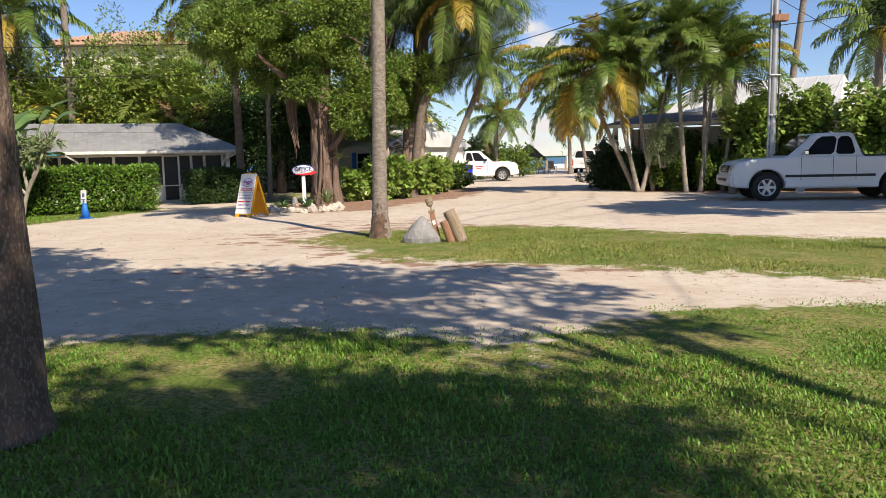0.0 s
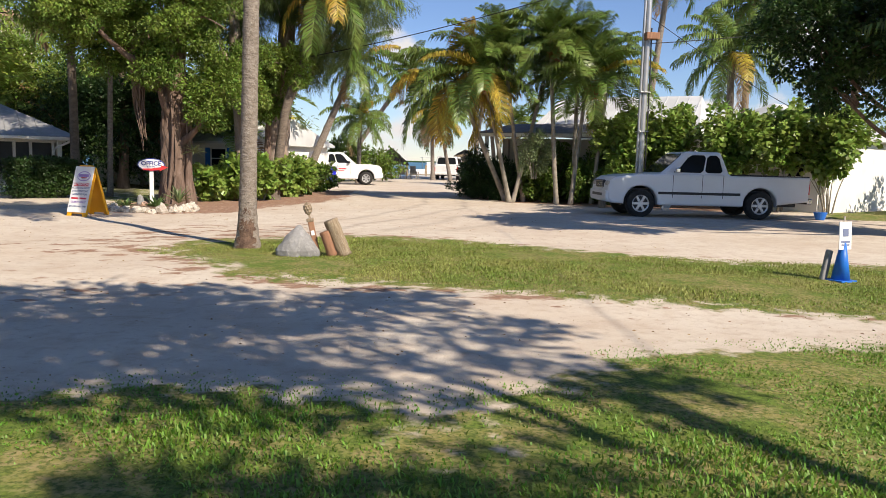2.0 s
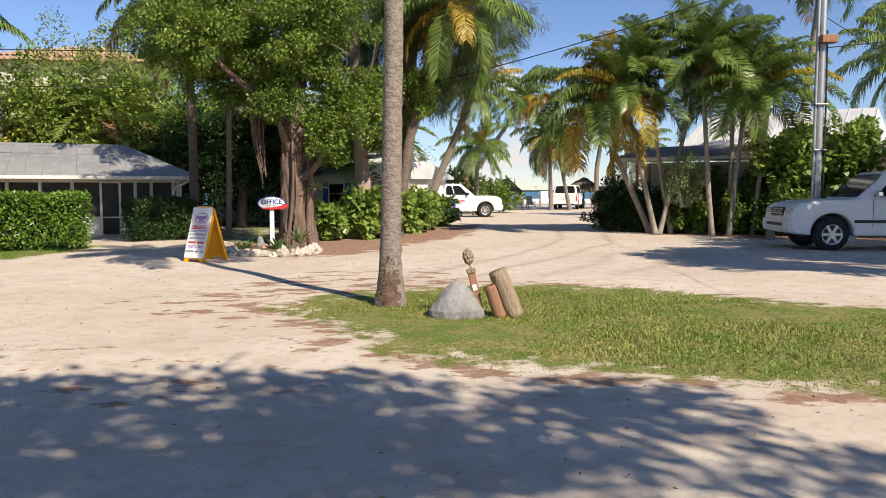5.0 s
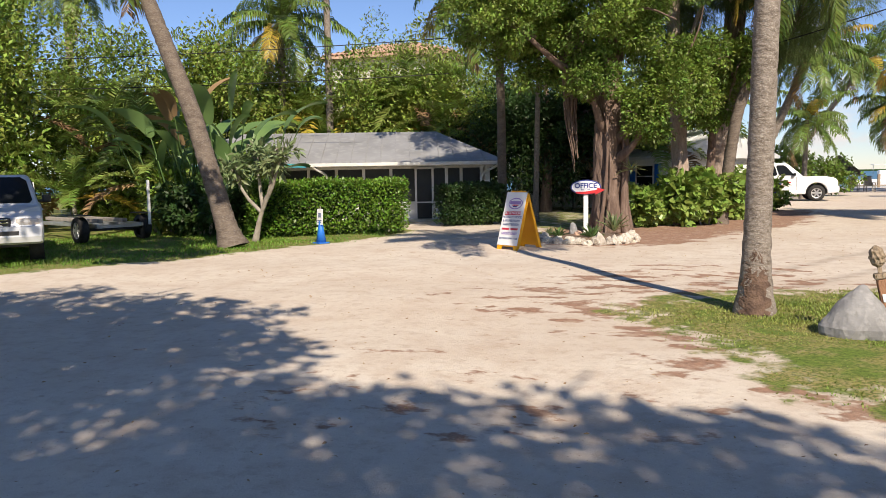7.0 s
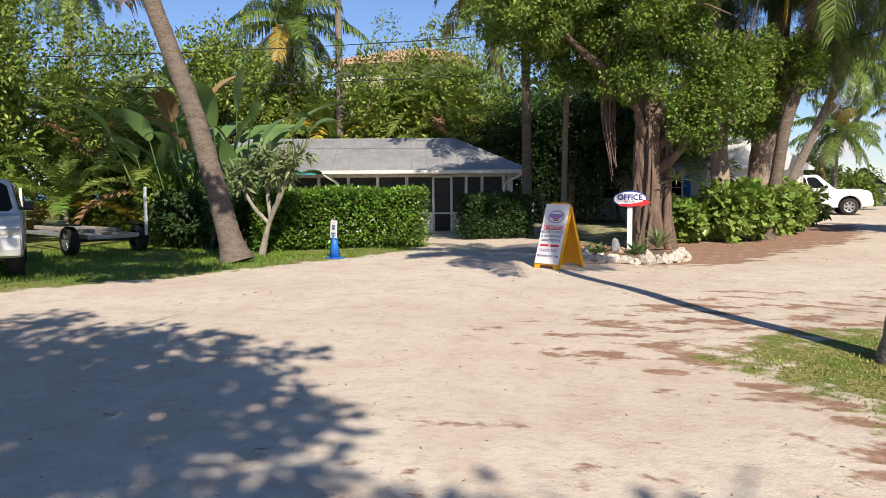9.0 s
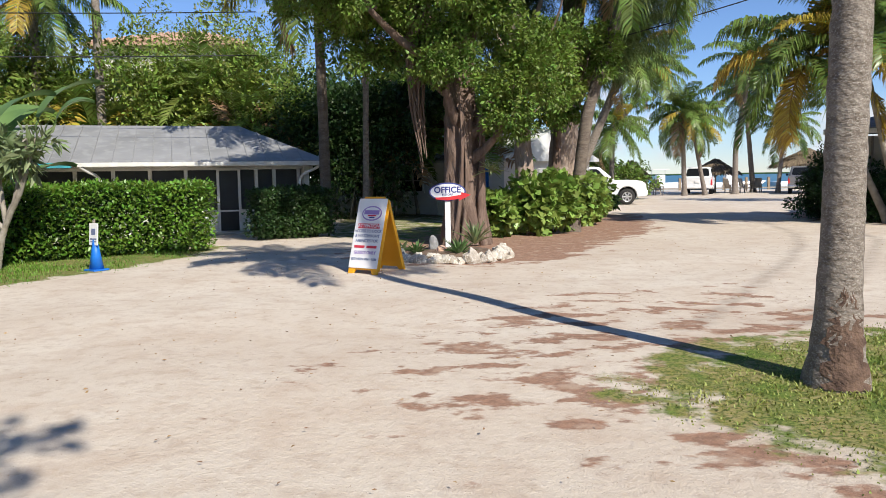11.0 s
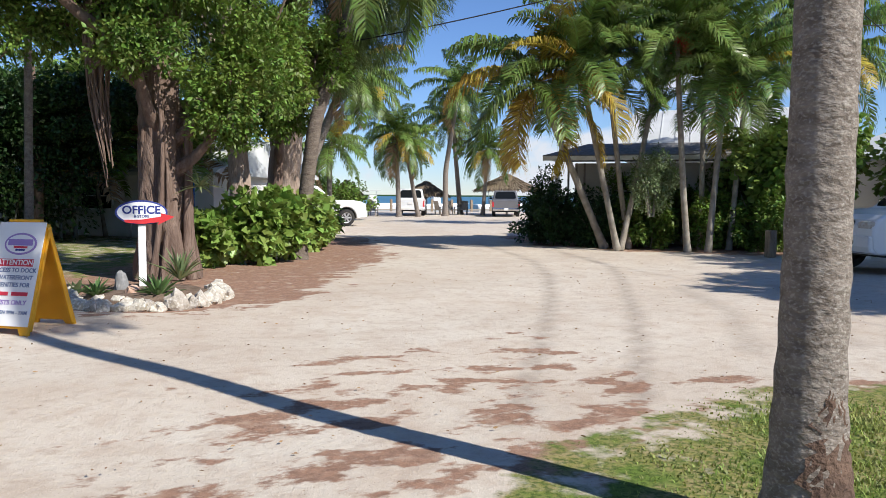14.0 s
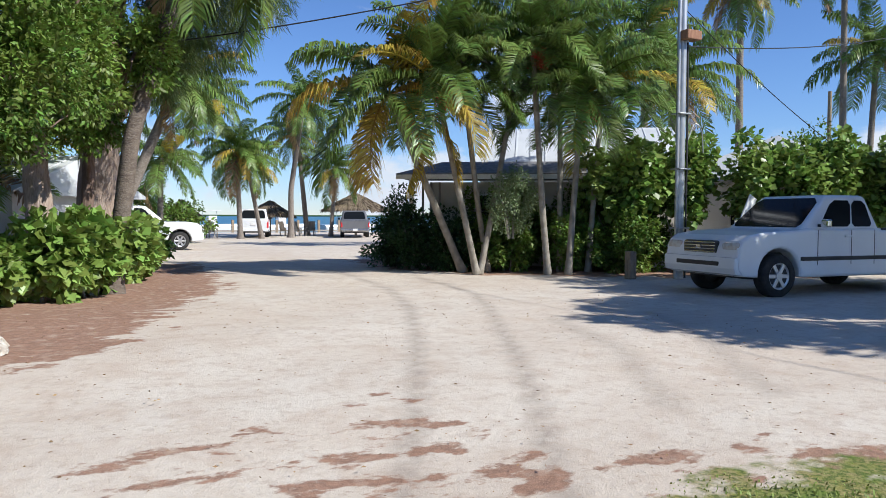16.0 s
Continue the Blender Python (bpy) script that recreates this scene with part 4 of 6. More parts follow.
def greenhouse(car, paint, xb0, xb1, xt0, xt1, zb, zt, wb, wt, panes, name="cab"):
    """The glazed upper body: base and roof rectangles, x0 at the back. panes: side windows as spans 0..1 from the back."""
    bm = bmesh.new()
    B = [(xb0, -wb, zb), (xb1, -wb, zb), (xb1, wb, zb), (xb0, wb, zb)]
    T = [(xt0, -wt, zt), (xt1, -wt, zt), (xt1, wt, zt), (xt0, wt, zt)]
    b, t = [bm.verts.new(p) for p in B], [bm.verts.new(p) for p in T]
    bm.faces.new(b[::-1])
    top = bm.faces.new(t)
    for i in range(4):
        j = (i + 1) % 4
        bm.faces.new((b[i], b[j], t[j], t[i]))
    bmesh.ops.recalc_face_normals(bm, faces=bm.faces)
    edges = [e for e in bm.edges if max(v.co.z for v in e.verts) > zt - 0.01]
    bmesh.ops.bevel(bm, geom=edges, offset=0.09, segments=4, affect="EDGES", profile=0.5)
    cab = part(name, bm, paint, car, smooth=False)

    def quad(p00, p10, p11, p01, u0, u1, v0, v1, nm, inset_top=0.0):
        P = [Vector(p) for p in (p00, p10, p11, p01)]
        def bl(u, v):
            return (P[0] * (1 - u) + P[1] * u) * (1 - v) + (P[3] * (1 - u) + P[2] * u) * v
        nor = (P[1] - P[0]).cross(P[3] - P[0]).normalized()
        k = 0.06
        c = [bl(u0 + k * 0.6, v0), bl(u1 - k * 0.6, v0), bl(u1, v0 + k * 1.6), bl(u1, v1 - k * 2), bl(u1 - k, v1), bl(u0 + k, v1), bl(u0, v1 - k * 2), bl(u0, v0 + k * 1.6)]
        bm = bmesh.new()
        o = [bm.verts.new(q + nor * 0.012) for q in c]
        i = [bm.verts.new(q - nor * 0.01) for q in c]
        bm.faces.new(o)
        for n in range(8):
            bm.faces.new((o[n], i[n], i[(n + 1) % 8], o[(n + 1) % 8]))
        part(nm, bm, GLASS, cab)
    for u0, u1 in panes:
        quad(B[0], B[1], T[1], T[0], u0, u1, 0.08, 0.84, "side_window")
        quad(B[2], B[3], T[3], T[2], 1 - u1, 1 - u0, 0.08, 0.84, "side_window")
    quad(B[1], B[2], T[2], T[1], 0.05, 0.95, 0.06, 0.90, "windscreen")
    quad(B[3], B[0], T[0], T[3], 0.08, 0.92, 0.12, 0.86, "rear_window")
    return cab


def vehicle(name, label, at, turn, paint, length, wheelbase, width, front_over, wheel_r, hood, belt, roof, rail, cab, panes, top=None, suv=False, category="pickup truck", stripe=True,
            clear=0.36, face="tall"):
    """x forward, the origin on the ground midway between the axles. cab: base and top x from the back."""
    c = thing(name, label, category, at=at, turn=turn)
    xf, xr = wheelbase / 2, -wheelbase / 2
    x1 = xf + front_over
    x0 = x1 - length
    hw = width / 2
    ra = wheel_r + 0.085
    za = wheel_r + 0.02
    a = math.acos(min(1, 0.0)) if za <= clear else math.asin((clear - za) / ra)
    pts = [(x0 + 0.03, clear + 0.14)]
    pts += [(xr - ra - 0.03, clear + 0.04)] + arc(xr, za, ra, math.pi - a, a, 12) + [(xr + ra + 0.05, clear - 0.02), (xf - ra - 0.05, clear - 0.02)]
    pts += arc(xf, za, ra, math.pi - a, a, 12) + [(xf + ra + 0.03, clear)]
    pts += [(x1 - 0.12, clear + 0.02), (x1 - 0.02, clear + 0.12), (x1, clear + 0.30), (x1 - 0.03, hood - 0.27), (x1 - 0.09, hood - 0.15), (x1 - 0.24, hood - 0.06), (x1 - 0.62, hood), (cab[1] + 0.08, belt - 0.03), (cab[1] - 0.1, belt)]
    pts += [(cab[0], belt), (cab[0], rail), (x0 + 0.02, rail), (x0, rail - 0.05)]
    body = part("body", prism(pts, -hw, hw, 0.055, segs=3), paint, c)
    part("underbody", box((x0 + x1) / 2, 0, clear + 0.12, length - 0.5, width - 0.55, 0.26), BLACK, c)
    part("wheel_well", box(xr, 0, za + 0.15, 2 * ra, width - 0.5, ra), BLACK, c)
    part("wheel_well", box(xf, 0, za + 0.15, 2 * ra, width - 0.5, ra), BLACK, c)
    greenhouse(c, paint, cab[0], cab[1], cab[2], cab[3], belt - 0.02, roof, hw - 0.04, hw - 0.19, panes)
    if top:
        greenhouse(c, paint, top[0], top[1], top[0] + 0.08, top[1] - 0.02, rail - 0.01, top[2], hw - 0.05, hw - 0.16, [(0.08, 0.92)], "topper")
    elif not suv:
        # Black plate on the solid bed stands in for the shaded open hollow.
        part("bed_opening_plate", box((x0 + cab[0]) / 2, 0, rail + 0.006, cab[0] - x0 - 0.16, width - 0.24, 0.012), BLACK, c)
        for s in (-1, 1):
            part("bed_rail", box((x0 + cab[0]) / 2, s * (hw - 0.055), rail + 0.012, cab[0] - x0 - 0.06, 0.06, 0.025, 0.006), BLACK, c)
    for x in (xf, xr):
        for s in (-1, 1):
            wheel(c, x, s * (hw - 0.13), wheel_r, 0.25, s)
    # door seams, handles, mirrors, side strips
    for s in (-1, 1):
        for u in sorted({round(p[0], 3) for p in panes} | {round(panes[-1][1] + 0.02, 3)}):
            x = cab[0] + (cab[1] - cab[0]) * u
            part("door_seam", box(x, s * (hw + 0.001), (belt + clear) / 2 + 0.08, 0.012, 0.006, belt - clear - 0.22), BLACK, body)
        x = cab[0] + (cab[1] - cab[0]) * (panes[-1][0] + 0.05)
        part("door_handle", box(x, s * (hw + 0.02), belt - 0.14, 0.16, 0.035, 0.04, 0.01), paint, body)
        if stripe:
            part("side_strip", box((xf + xr) / 2 + 0.05, s * (hw + 0.004), clear + 0.31, wheelbase - 2 * ra - 0.1, 0.02, 0.07, 0.006), BLACK, body)
        m = part("mirror", box(cab[1] - 0.42, s * (hw + 0.10), belt + 0.09, 0.12, 0.17, 0.15, 0.035), CHROME if stripe else BLACK, c)
        part("mirror_arm", box(cab[1] - 0.40, s * (hw + 0.01), belt + 0.05, 0.06, 0.12, 0.05, 0.01), BLACK, m)
        hl = part("headlight", box(x1 - 0.17, s * (hw - 0.23), hood - 0.265, 0.30, 0.44, 0.19, 0.07), LAMPGLASS, c)
        part("indicator", box(x1 - 0.19, s * (hw - 0.05), hood - 0.27, 0.22, 0.095, 0.13, 0.03), AMBER, hl)
        part("taillight", box(x0 + 0.05, s * (hw - 0.07), rail - 0.28, 0.09, 0.12, 0.38 if not suv else 0.55, 0.015), RED, c)
        part("fog_lamp", box(x1 + 0.005, s * (hw - 0.28), clear + 0.17, 0.05, 0.13, 0.11, 0.03), BLACK, c)
    g = part("grille", box(x1 - 0.05, 0, hood - 0.27, 0.12, width * 0.46, 0.23, 0.05), BLACK, c)
    for k in range(4):
        part("grille_bar", box(x1 + 0.002, 0, hood - 0.355 + k * 0.055, 0.03, width * 0.42, 0.022, 0.008), CHROME, g)
    part("badge", box(x1 + 0.018, 0, hood - 0.27, 0.02, 0.12, 0.08, 0.02), CHROME, g)
    part("bumper", prism([(x1 - 0.16, clear + 0.02), (x1 + 0.02, clear + 0.06), (x1 + 0.055, clear + 0.16), (x1 + 0.045, clear + 0.34), (x1 - 0.12, clear + 0.36)], -hw + 0.02, hw - 0.02, 0.04), paint, c)
    part("bumper_slot", box(x1 + 0.048, 0, clear + 0.23, 0.03, width * 0.58, 0.075, 0.01), BLACK, c)
    part("rear_bumper", box(x0 - 0.03, 0, clear + 0.16, 0.14, width - 0.08, 0.17, 0.03), CHROME if not suv else paint, c)
    part("number_plate", box(x0 - 0.02 - (0.09 if not suv else 0), 0, clear + (0.18 if not suv else 0.55), 0.02, 0.31, 0.16), SIGNWHITE, c)
    return c


pickup = vehicle("pickup_truck", "white extended-cab pickup with dark windows parked on the sand", (10.54, 23.14, 0), 173, CARWHITE, 5.53, 3.26, 1.91, 0.92, 0.375,
                 1.14, 1.20, 1.80, 1.17, (-0.78, 1.12, -0.55, 0.42), [(0.10, 0.37), (0.40, 0.80)])
vehicle("pickup_truck", "silver-white pickup with cargo topper parked on grass", (-15.5, 16.73, 0), -40, CARSILVER, 5.3, 3.2, 1.86, 0.9, 0.37,
        1.02, 1.07, 1.64, 1.03, (-0.75, 1.10, -0.6, 0.38), [(0.08, 0.42), (0.45, 0.80)], top=(-2.3, -0.8, 1.60), stripe=False)
work = vehicle("pickup_truck", "white work pickup with topper and red door lettering", (0.2, 47.2, 0), 4, CARWHITE, 5.8, 3.65, 1.98, 0.95, 0.39,
               1.20, 1.22, 1.86, 1.2, (-0.55, 1.25, -0.4, 0.50), [(0.10, 0.36), (0.40, 0.80)], top=(-2.9, -0.6, 1.85), stripe=False)
pickup.matrix_world = pickup.matrix_world @ Matrix.Scale(1.05, 4)
part("door_emblem", box(0.45, -1.0, 0.92, 0.45, 0.012, 0.06), REDINK, work, "red lettering drawn as bars")
part("door_emblem", box(0.40, -1.0, 0.80, 0.30, 0.012, 0.04), REDINK, work)
vehicle("large_suv", "white sport utility vehicle parked facing the beach", (10.2, 66.2, 0), 74, CARWHITE, 5.6, 3.3, 2.0, 1.0, 0.39,
        1.15, 1.22, 1.93, 1.21, (-2.62, 1.2, -2.4, 0.5), [(0.05, 0.30), (0.33, 0.55), (0.58, 0.84)], suv=True, category="car", stripe=False)
vehicle("pickup_truck", "dark grey pickup parked by the thatched huts", (16.6, 63.5, 0), 70, CARGREY, 5.6, 3.4, 1.95, 0.95, 0.39,
        1.16, 1.2, 1.86, 1.18, (-0.78, 1.15, -0.6, 0.42), [(0.10, 0.40), (0.44, 0.80)], stripe=False)


def boat_trailer():
    t = thing("boat_trailer", "empty boat trailer with dark wheels on the grass", "trailer", at=(-16.2, 20.4, 0), turn=-20)
    for s in (-1, 1):
        part("side_rail", box(-1.2, s * 0.55, 0.42, 4.0, 0.07, 0.09, 0.01), METAL, t)
        wheel(t, 0.35, s * 0.78, 0.32, 0.2, s)
        part("mudguard", box(0.35, s * 0.78, 0.68, 0.75, 0.24, 0.03, 0.01), BLACK, t)
        part("guide_post", box(0.9 if s > 0 else -2.6, s * 0.7, 0.95, 0.06, 0.06, 1.1, 0.01), WHITE_TRIM, t)
    for x in (-3.0, -1.6, -0.4, 0.7):
        part("cross_member", box(x, 0, 0.40, 0.08, 1.1, 0.08), METAL, t)
    part("bunk", box(-1.2, 0.3, 0.52, 3.2, 0.12, 0.09, 0.01), TEAK, t)
    part("bunk", box(-1.2, -0.3, 0.52, 3.2, 0.12, 0.09, 0.01), TEAK, t)
    part("axle", box(0.35, 0, 0.32, 0.07, 1.5, 0.07), BLACK, t)


boat_trailer()


# ---- palms ----
R = np.random.default_rng(21)
COCO = [palm_crown("coconut_crown", np.random.default_rng(30 + i), 3.0, 28, 60, 0.27, 0.85, -0.8, 1.3, 1.35, 0.08, 1, 0.022) for i in range(3)]
XMAS = [palm_crown("feather_crown", np.random.default_rng(40 + i), 2.2, 24, 84, 0.33, 0.6, -0.45, 1.45, 1.35, 0.05, 0, 0.0165, 0.55) for i in range(3)]
XMAS_Y = palm_crown("yellowing_crown", np.random.default_rng(47), 2.4, 22, 76, 0.30, 0.8, -0.8, 1.25, 1.5, 0.5, 0, 0.019, 0.4)
ARECA = [palm_crown("areca_crown", np.random.default_rng(50 + i), 2.4, 17, 36, 0.28, 0.4, 0.0, 1.4, 1.35, 0.05, 1, 0.032, 0.5, green=L_ARECA) for i in range(3)]
SHAG = palm_crown("shaggy_crown", np.random.default_rng(60), 2.6, 26, 40, 0.34, 0.9, -0.9, 1.2, 1.4, 0.1, 7, 0.03)

# the palm on the island, its foot scarred dark
island_palm = palm("tall coconut palm with ringed grey trunk and dark scarred foot", (-1.26, 14.12), (-1.08, 14.3, 8.6), 0.132, 0.1, COCO[0], 0.85, R, mid=(-1.21, 14.16, 2.6), swell=1.7)


def bark_scar():
    rng = np.random.default_rng(77)
    n, m = 30, 14
    V = []
    for i in range(n):
        z = 0.02 + 0.74 * i / (n - 1)
        half = 0.62 * math.sin(math.pi * min(0.97, 0.25 + 0.75 * i / (n - 1))) * (0.55 + 0.55 * rng.random())
        for j in range(m):
            a = -1.6 + 1.5 * half * (2 * j / (m - 1) - 1)
            r = (0.132 * (1 + 0.70 * math.exp(-z / 0.28)) + 0.006 + 0.012 * rng.random())
            V.append((r * math.cos(a) + z * 0.025, r * math.sin(a) + z * 0.05, z))
    F = [[i * m + j, i * m + j + 1, (i + 1) * m + j + 1, (i + 1) * m + j] for i in range(n - 1) for j in range(m - 1)]
    put("bark_scar", raw("bark_scar", V, F, SCAR, smooth=True), island_palm, "dark wet-looking scar on the foot of the trunk")


bark_scar()
palm("leaning coconut palm with grey ringed trunk by the hedge", (-11.7, 19.5), (-14.7, 19.3, 8.2), 0.22, 0.14, COCO[2], 1.0, R, mid=(-12.55, 19.42, 2.95), bark=BARK_DARKP, swell=1.7)
palm("slim coconut palm beside the porch", (-8.42, 28.95), (-8.5, 28.95, 7.6), 0.15, 0.115, COCO[0], 1.1, R, mid=(-8.42, 28.95, 3), bark=BARK_DARKP, spin=80)
palm("slender dark trunked palm beside the bungalow", (-7.35, 29.0), (-7.2, 29.0, 6.4), 0.09, 0.07, COCO[1], 0.6, R, spin=200)
palm("leaning palm with brown trunk among sea grapes", (-1.9, 28.5), (-0.1, 28.7, 7.4), 0.165, 0.13, COCO[2], 0.95, R, mid=(-1.52, 28.5, 3.0), bark=BARK_DARKP, spin=40)
palm("leaning beach palm with pale trunk", (0.5, 61.0), (6.0, 61.0, 8.4), 0.21, 0.14, COCO[0], 1.0, R, mid=(2.2, 61.0, 2.7), spin=10)
palm("pale leaning palm beside the parked work pickup", (-1.35, 40.0), (1.2, 40.0, 6.2), 0.2, 0.14, COCO[1], 0.8, R, mid=(-0.5, 40.0, 2.1), spin=100)
palm("small coconut palm near the beach", (1.75, 50.0), (1.87, 50, 4.1), 0.15, 0.11, COCO[1], 0.85, R, spin=30)
palm("dark green coconut palm at the beach", (8.0, 61.0), (7.8, 61, 5.6), 0.17, 0.12, COCO[2], 1.05, R, spin=140)
palm("slim coconut palm at the beach", (9.5, 61.6), (8.4, 61, 4.9), 0.15, 0.11, COCO[0], 0.9, R, spin=220)
palm("tall leaning beach palm with pale trunk", (11.7, 62.5), (12.5, 62.0, 9.1), 0.2, 0.13, COCO[1], 1.12, R, mid=(11.7, 62.5, 3.2), spin=75)
palm("tall leaning beach palm", (14.6, 68.0), (13.4, 66.5, 7.4), 0.2, 0.13, COCO[2], 1.0, R, spin=300)
palm("short beach palm beside thatched hut", (15.2, 64.5), (15.6, 64.5, 4.9), 0.15, 0.11, COCO[0], 0.95, R, spin=120)
palm("tall coconut palm behind the beach cottage", (21.8, 40.0), (21.9, 40, 10.2), 0.22, 0.15, COCO[1], 1.15, R, spin=25)
palm("very tall coconut palm with bare trunk", (28.3, 40.0), (28.1, 40, 13.2), 0.22, 0.15, COCO[2], 1.1, R, spin=10)
palm("very tall thin palm far behind the hedge", (36.6, 40.0), (36.3, 40, 15.8), 0.22, 0.14, COCO[0], 1.1, R)
palm("coconut palm with dense crown behind the hedge", (38.6, 40.0), (39.4, 40.0, 10.9), 0.2, 0.14, COCO[1], 1.35, R, spin=190)
palm("very tall curved palm behind the utility pole", (16.2, 40.0), (17.3, 40.0, 12.2), 0.2, 0.13, COCO[2], 1.0, R, mid=(16.4, 40, 4))
palm("coconut palm behind the pickup", (17.8, 34.0), (17.6, 34.0, 6.6), 0.2, 0.14, COCO[0], 1.0, R, spin=160)
palm("tall palm above the jungle", (-30.7, 33.0), (-30.6, 33, 11.0), 0.2, 0.15, COCO[1], 1.0, R)
palm("coconut palm with golden fruit stalks above the cottage", (-21.2, 36.0), (-21.0, 36, 8.6), 0.2, 0.14, COCO[2], 1.15, R, spin=50)
palm("coconut palm behind the leaning trunk", (-18.6, 36.0), (-18.6, 36, 12.2), 0.18, 0.13, COCO[1], 0.95, R, spin=170)

# the clump in front of the beach cottage
for base, top, rr, cr, sc, sp in (((7.6, 29.0), (6.5, 29.2, 4.5), 0.085, XMAS[0], 1.12, 0), ((7.75, 29.1), (9.0, 29.3, 5.0), 0.08, XMAS[1], 1.0, 40), ((9.15, 28.1), (8.75, 28.3, 5.6), 0.085, XMAS[2], 1.05, 80),
                                  ((9.6, 27.85), (10.1, 28.0, 4.3), 0.085, XMAS[0], 1.15, 130), ((8.3, 29.6), (7.3, 29.4, 5.3), 0.08, XMAS[1], 1.05, 200), ((9.9, 28.6), (10.0, 28.8, 5.2), 0.08, XMAS[2], 0.95, 250), ((10.5, 28.2), (11.0, 28.3, 4.5), 0.08, XMAS[1], 1.0, 300)):
    base, top = (base[0] - 0.95, base[1] + 0.6), (top[0] - 0.95, top[1] + 0.6, top[2] * 1.06)
    t = palm("feathery ornamental palm with smooth grey trunk in a clump", base, top, rr, rr * 0.75, cr, sc, R, bark=BARK_THIN, group="palm clump by the cottage", spin=sp, mid=((base[0] * 2 + top[0]) / 3, (base[1] * 2 + top[1]) / 3, 1.6), swell=1.3)
    rng = np.random.default_rng(int(sp) + 5)
    if sp in (0, 80, 130):
        n = 700
        e = np.asarray(top) - [base[0], base[1], 0]
        p = e + [0.1, -0.28, -0.55] + rng.standard_normal((n, 3)) * [0.12, 0.09, 0.15]
        v, f = leaf_arrays(rng, p, np.zeros((n, 3)), 0.04, 0.9)
        tagged(put("fruit_cluster", raw("fruit_cluster", v, f, RED), t), "hanging cluster of red fruit", kind="stuff")
palm("yellowing palm with drooping gold fronds", (6.7, 30.4), (4.7, 30.7, 4.5), 0.10, 0.08, XMAS_Y, 1.2, R, group="palm clump by the cottage", bark=BARK_THIN)

# areca thicket behind the cottage: many crowns on canes
rng = np.random.default_rng(9)
for k in range(46):
    u = k / 45
    x = -27 + 23.5 * u + rng.uniform(-0.7, 0.7)
    y = 29.5 + 4.5 * u + rng.uniform(-1.5, 2.5)
    z = rng.uniform(2.2, 4.5)
    x, y = -3 + (x + 3) * 1.2, 9 + (y - 9) * 1.22
    palm("arching green cane palm in the thicket", (x, y), (x + rng.uniform(-0.5, 0.5), y + rng.uniform(-0.5, 0.3), z), 0.06, 0.05, ARECA[k % 3], rng.uniform(0.95, 1.45), R, bark=BARK_THIN, group="thicket of cane palms", name="cane_palm", spin=float(rng.uniform(0, 360)))
for x, y, z, s in ((-19.5, 22.5, 1.0, 0.9), (-17.0, 23.0, 1.3, 0.8), (-22.0, 21.5, 1.6, 1.0), (-18.4, 24.5, 2.6, 1.0), (-21.0, 25.5, 3.4, 1.1), (-24, 24, 3.6, 1.1)):
    palm("arching cane palm at the lot's edge", (x, y), (x, y, z), 0.06, 0.05, ARECA[1], s, R, bark=BARK_THIN, group="thicket of cane palms", name="cane_palm", spin=x * 31)


# ---- hedges and bushes ----
hedge("clipped_hedge", "clipped bright green hedge in front of the porch", (-12.95, 21.75), (-9.95, 24.6), 1.1, 1.38, 16000, 0.085, L_HEDGE, 1)
# The shade on this hedge is put into its leaf colour.
hedge("dark_hedge", "clipped hedge beside the porch, its shade put into dark leaves", (-9.6, 26.6), (-8.2, 28.0), 0.9, 1.2, 7000, 0.085, L_DARK, 2)
# Near-black leaf colour, unlike the brighter thickets that follow.
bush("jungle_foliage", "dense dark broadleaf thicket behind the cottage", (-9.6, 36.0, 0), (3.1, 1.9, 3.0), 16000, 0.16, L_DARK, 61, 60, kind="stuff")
for k, (x, y, rx, ry, rz, n) in enumerate(((-23, 27, 3.4, 2.0, 3.4, 15000), (-18.2, 27.5, 2.6, 1.8, 2.9, 13000), (-28, 24, 3.5, 2.5, 3.8, 13000), (-33, 22, 4, 3, 4.2, 10000), (-19.5, 24.5, 2.4, 1.3, 1.5, 9000), (-16.5, 26, 2.0, 1.2, 1.2, 7000),
                                               (-13, 35, 4.0, 2.2, 3.5, 12000), (-4.5, 39, 3.0, 2, 2.8, 9000), (-24, 37, 4.5, 2.5, 3.9, 12000), (-9, 44, 4, 2, 4, 9000), (-38, 18, 4, 4, 4.4, 8000), (-22.5, 22.0, 2.4, 1.6, 2.9, 12000), (-25.5, 26, 2.8, 1.8, 3.5, 11000), (-19.5, 28.0, 2.4, 1.6, 3.2, 11000), (-16, 31, 2.8, 1.6, 2.8, 11000), (-11.5, 31.5, 2.4, 1.4, 2.75, 10000), (-13.5, 33, 3.0, 1.5, 3.0, 10000), (-20, 31.5, 3, 2, 3.2, 10000), (-14, 40, 2.8, 1.6, 4.2, 9000), (-18.5, 40, 2.8, 1.6, 4.3, 9000))):
    if y > 26:
        x, y, rx, rz = -3 + (x + 3) * 1.2, 9 + (y - 9) * 1.22, rx * 1.2, rz * 1.34
    elif x < -22:
        rz *= 1.35
    bush("jungle_foliage", "sunlit tangle of vines and shrubs at the lot's edge", (x, y, 0), (rx, ry, rz), n, 0.2, L_JUNGLE, 100 + k, 70, 0.45, category="thicket", kind="stuff", spread=0.22, shell=0.5)
for k, (x, y, rx, rz, n) in enumerate(((-3.1, 27.4, 0.95, 0.82, 2000), (-2.3, 28.1, 0.9, 0.86, 1900), (-3.75, 27.0, 0.5, 0.6, 800))):
    bush("sea_grape_bush", "sea grape bush with large round leaves on needle litter", (x, y, 0), (rx, 0.7, rz), int(n * 1.5), 0.185, L_GRAPE, 120 + k, 26, 0.95, group="sea grapes by the lane", spread=0.32)
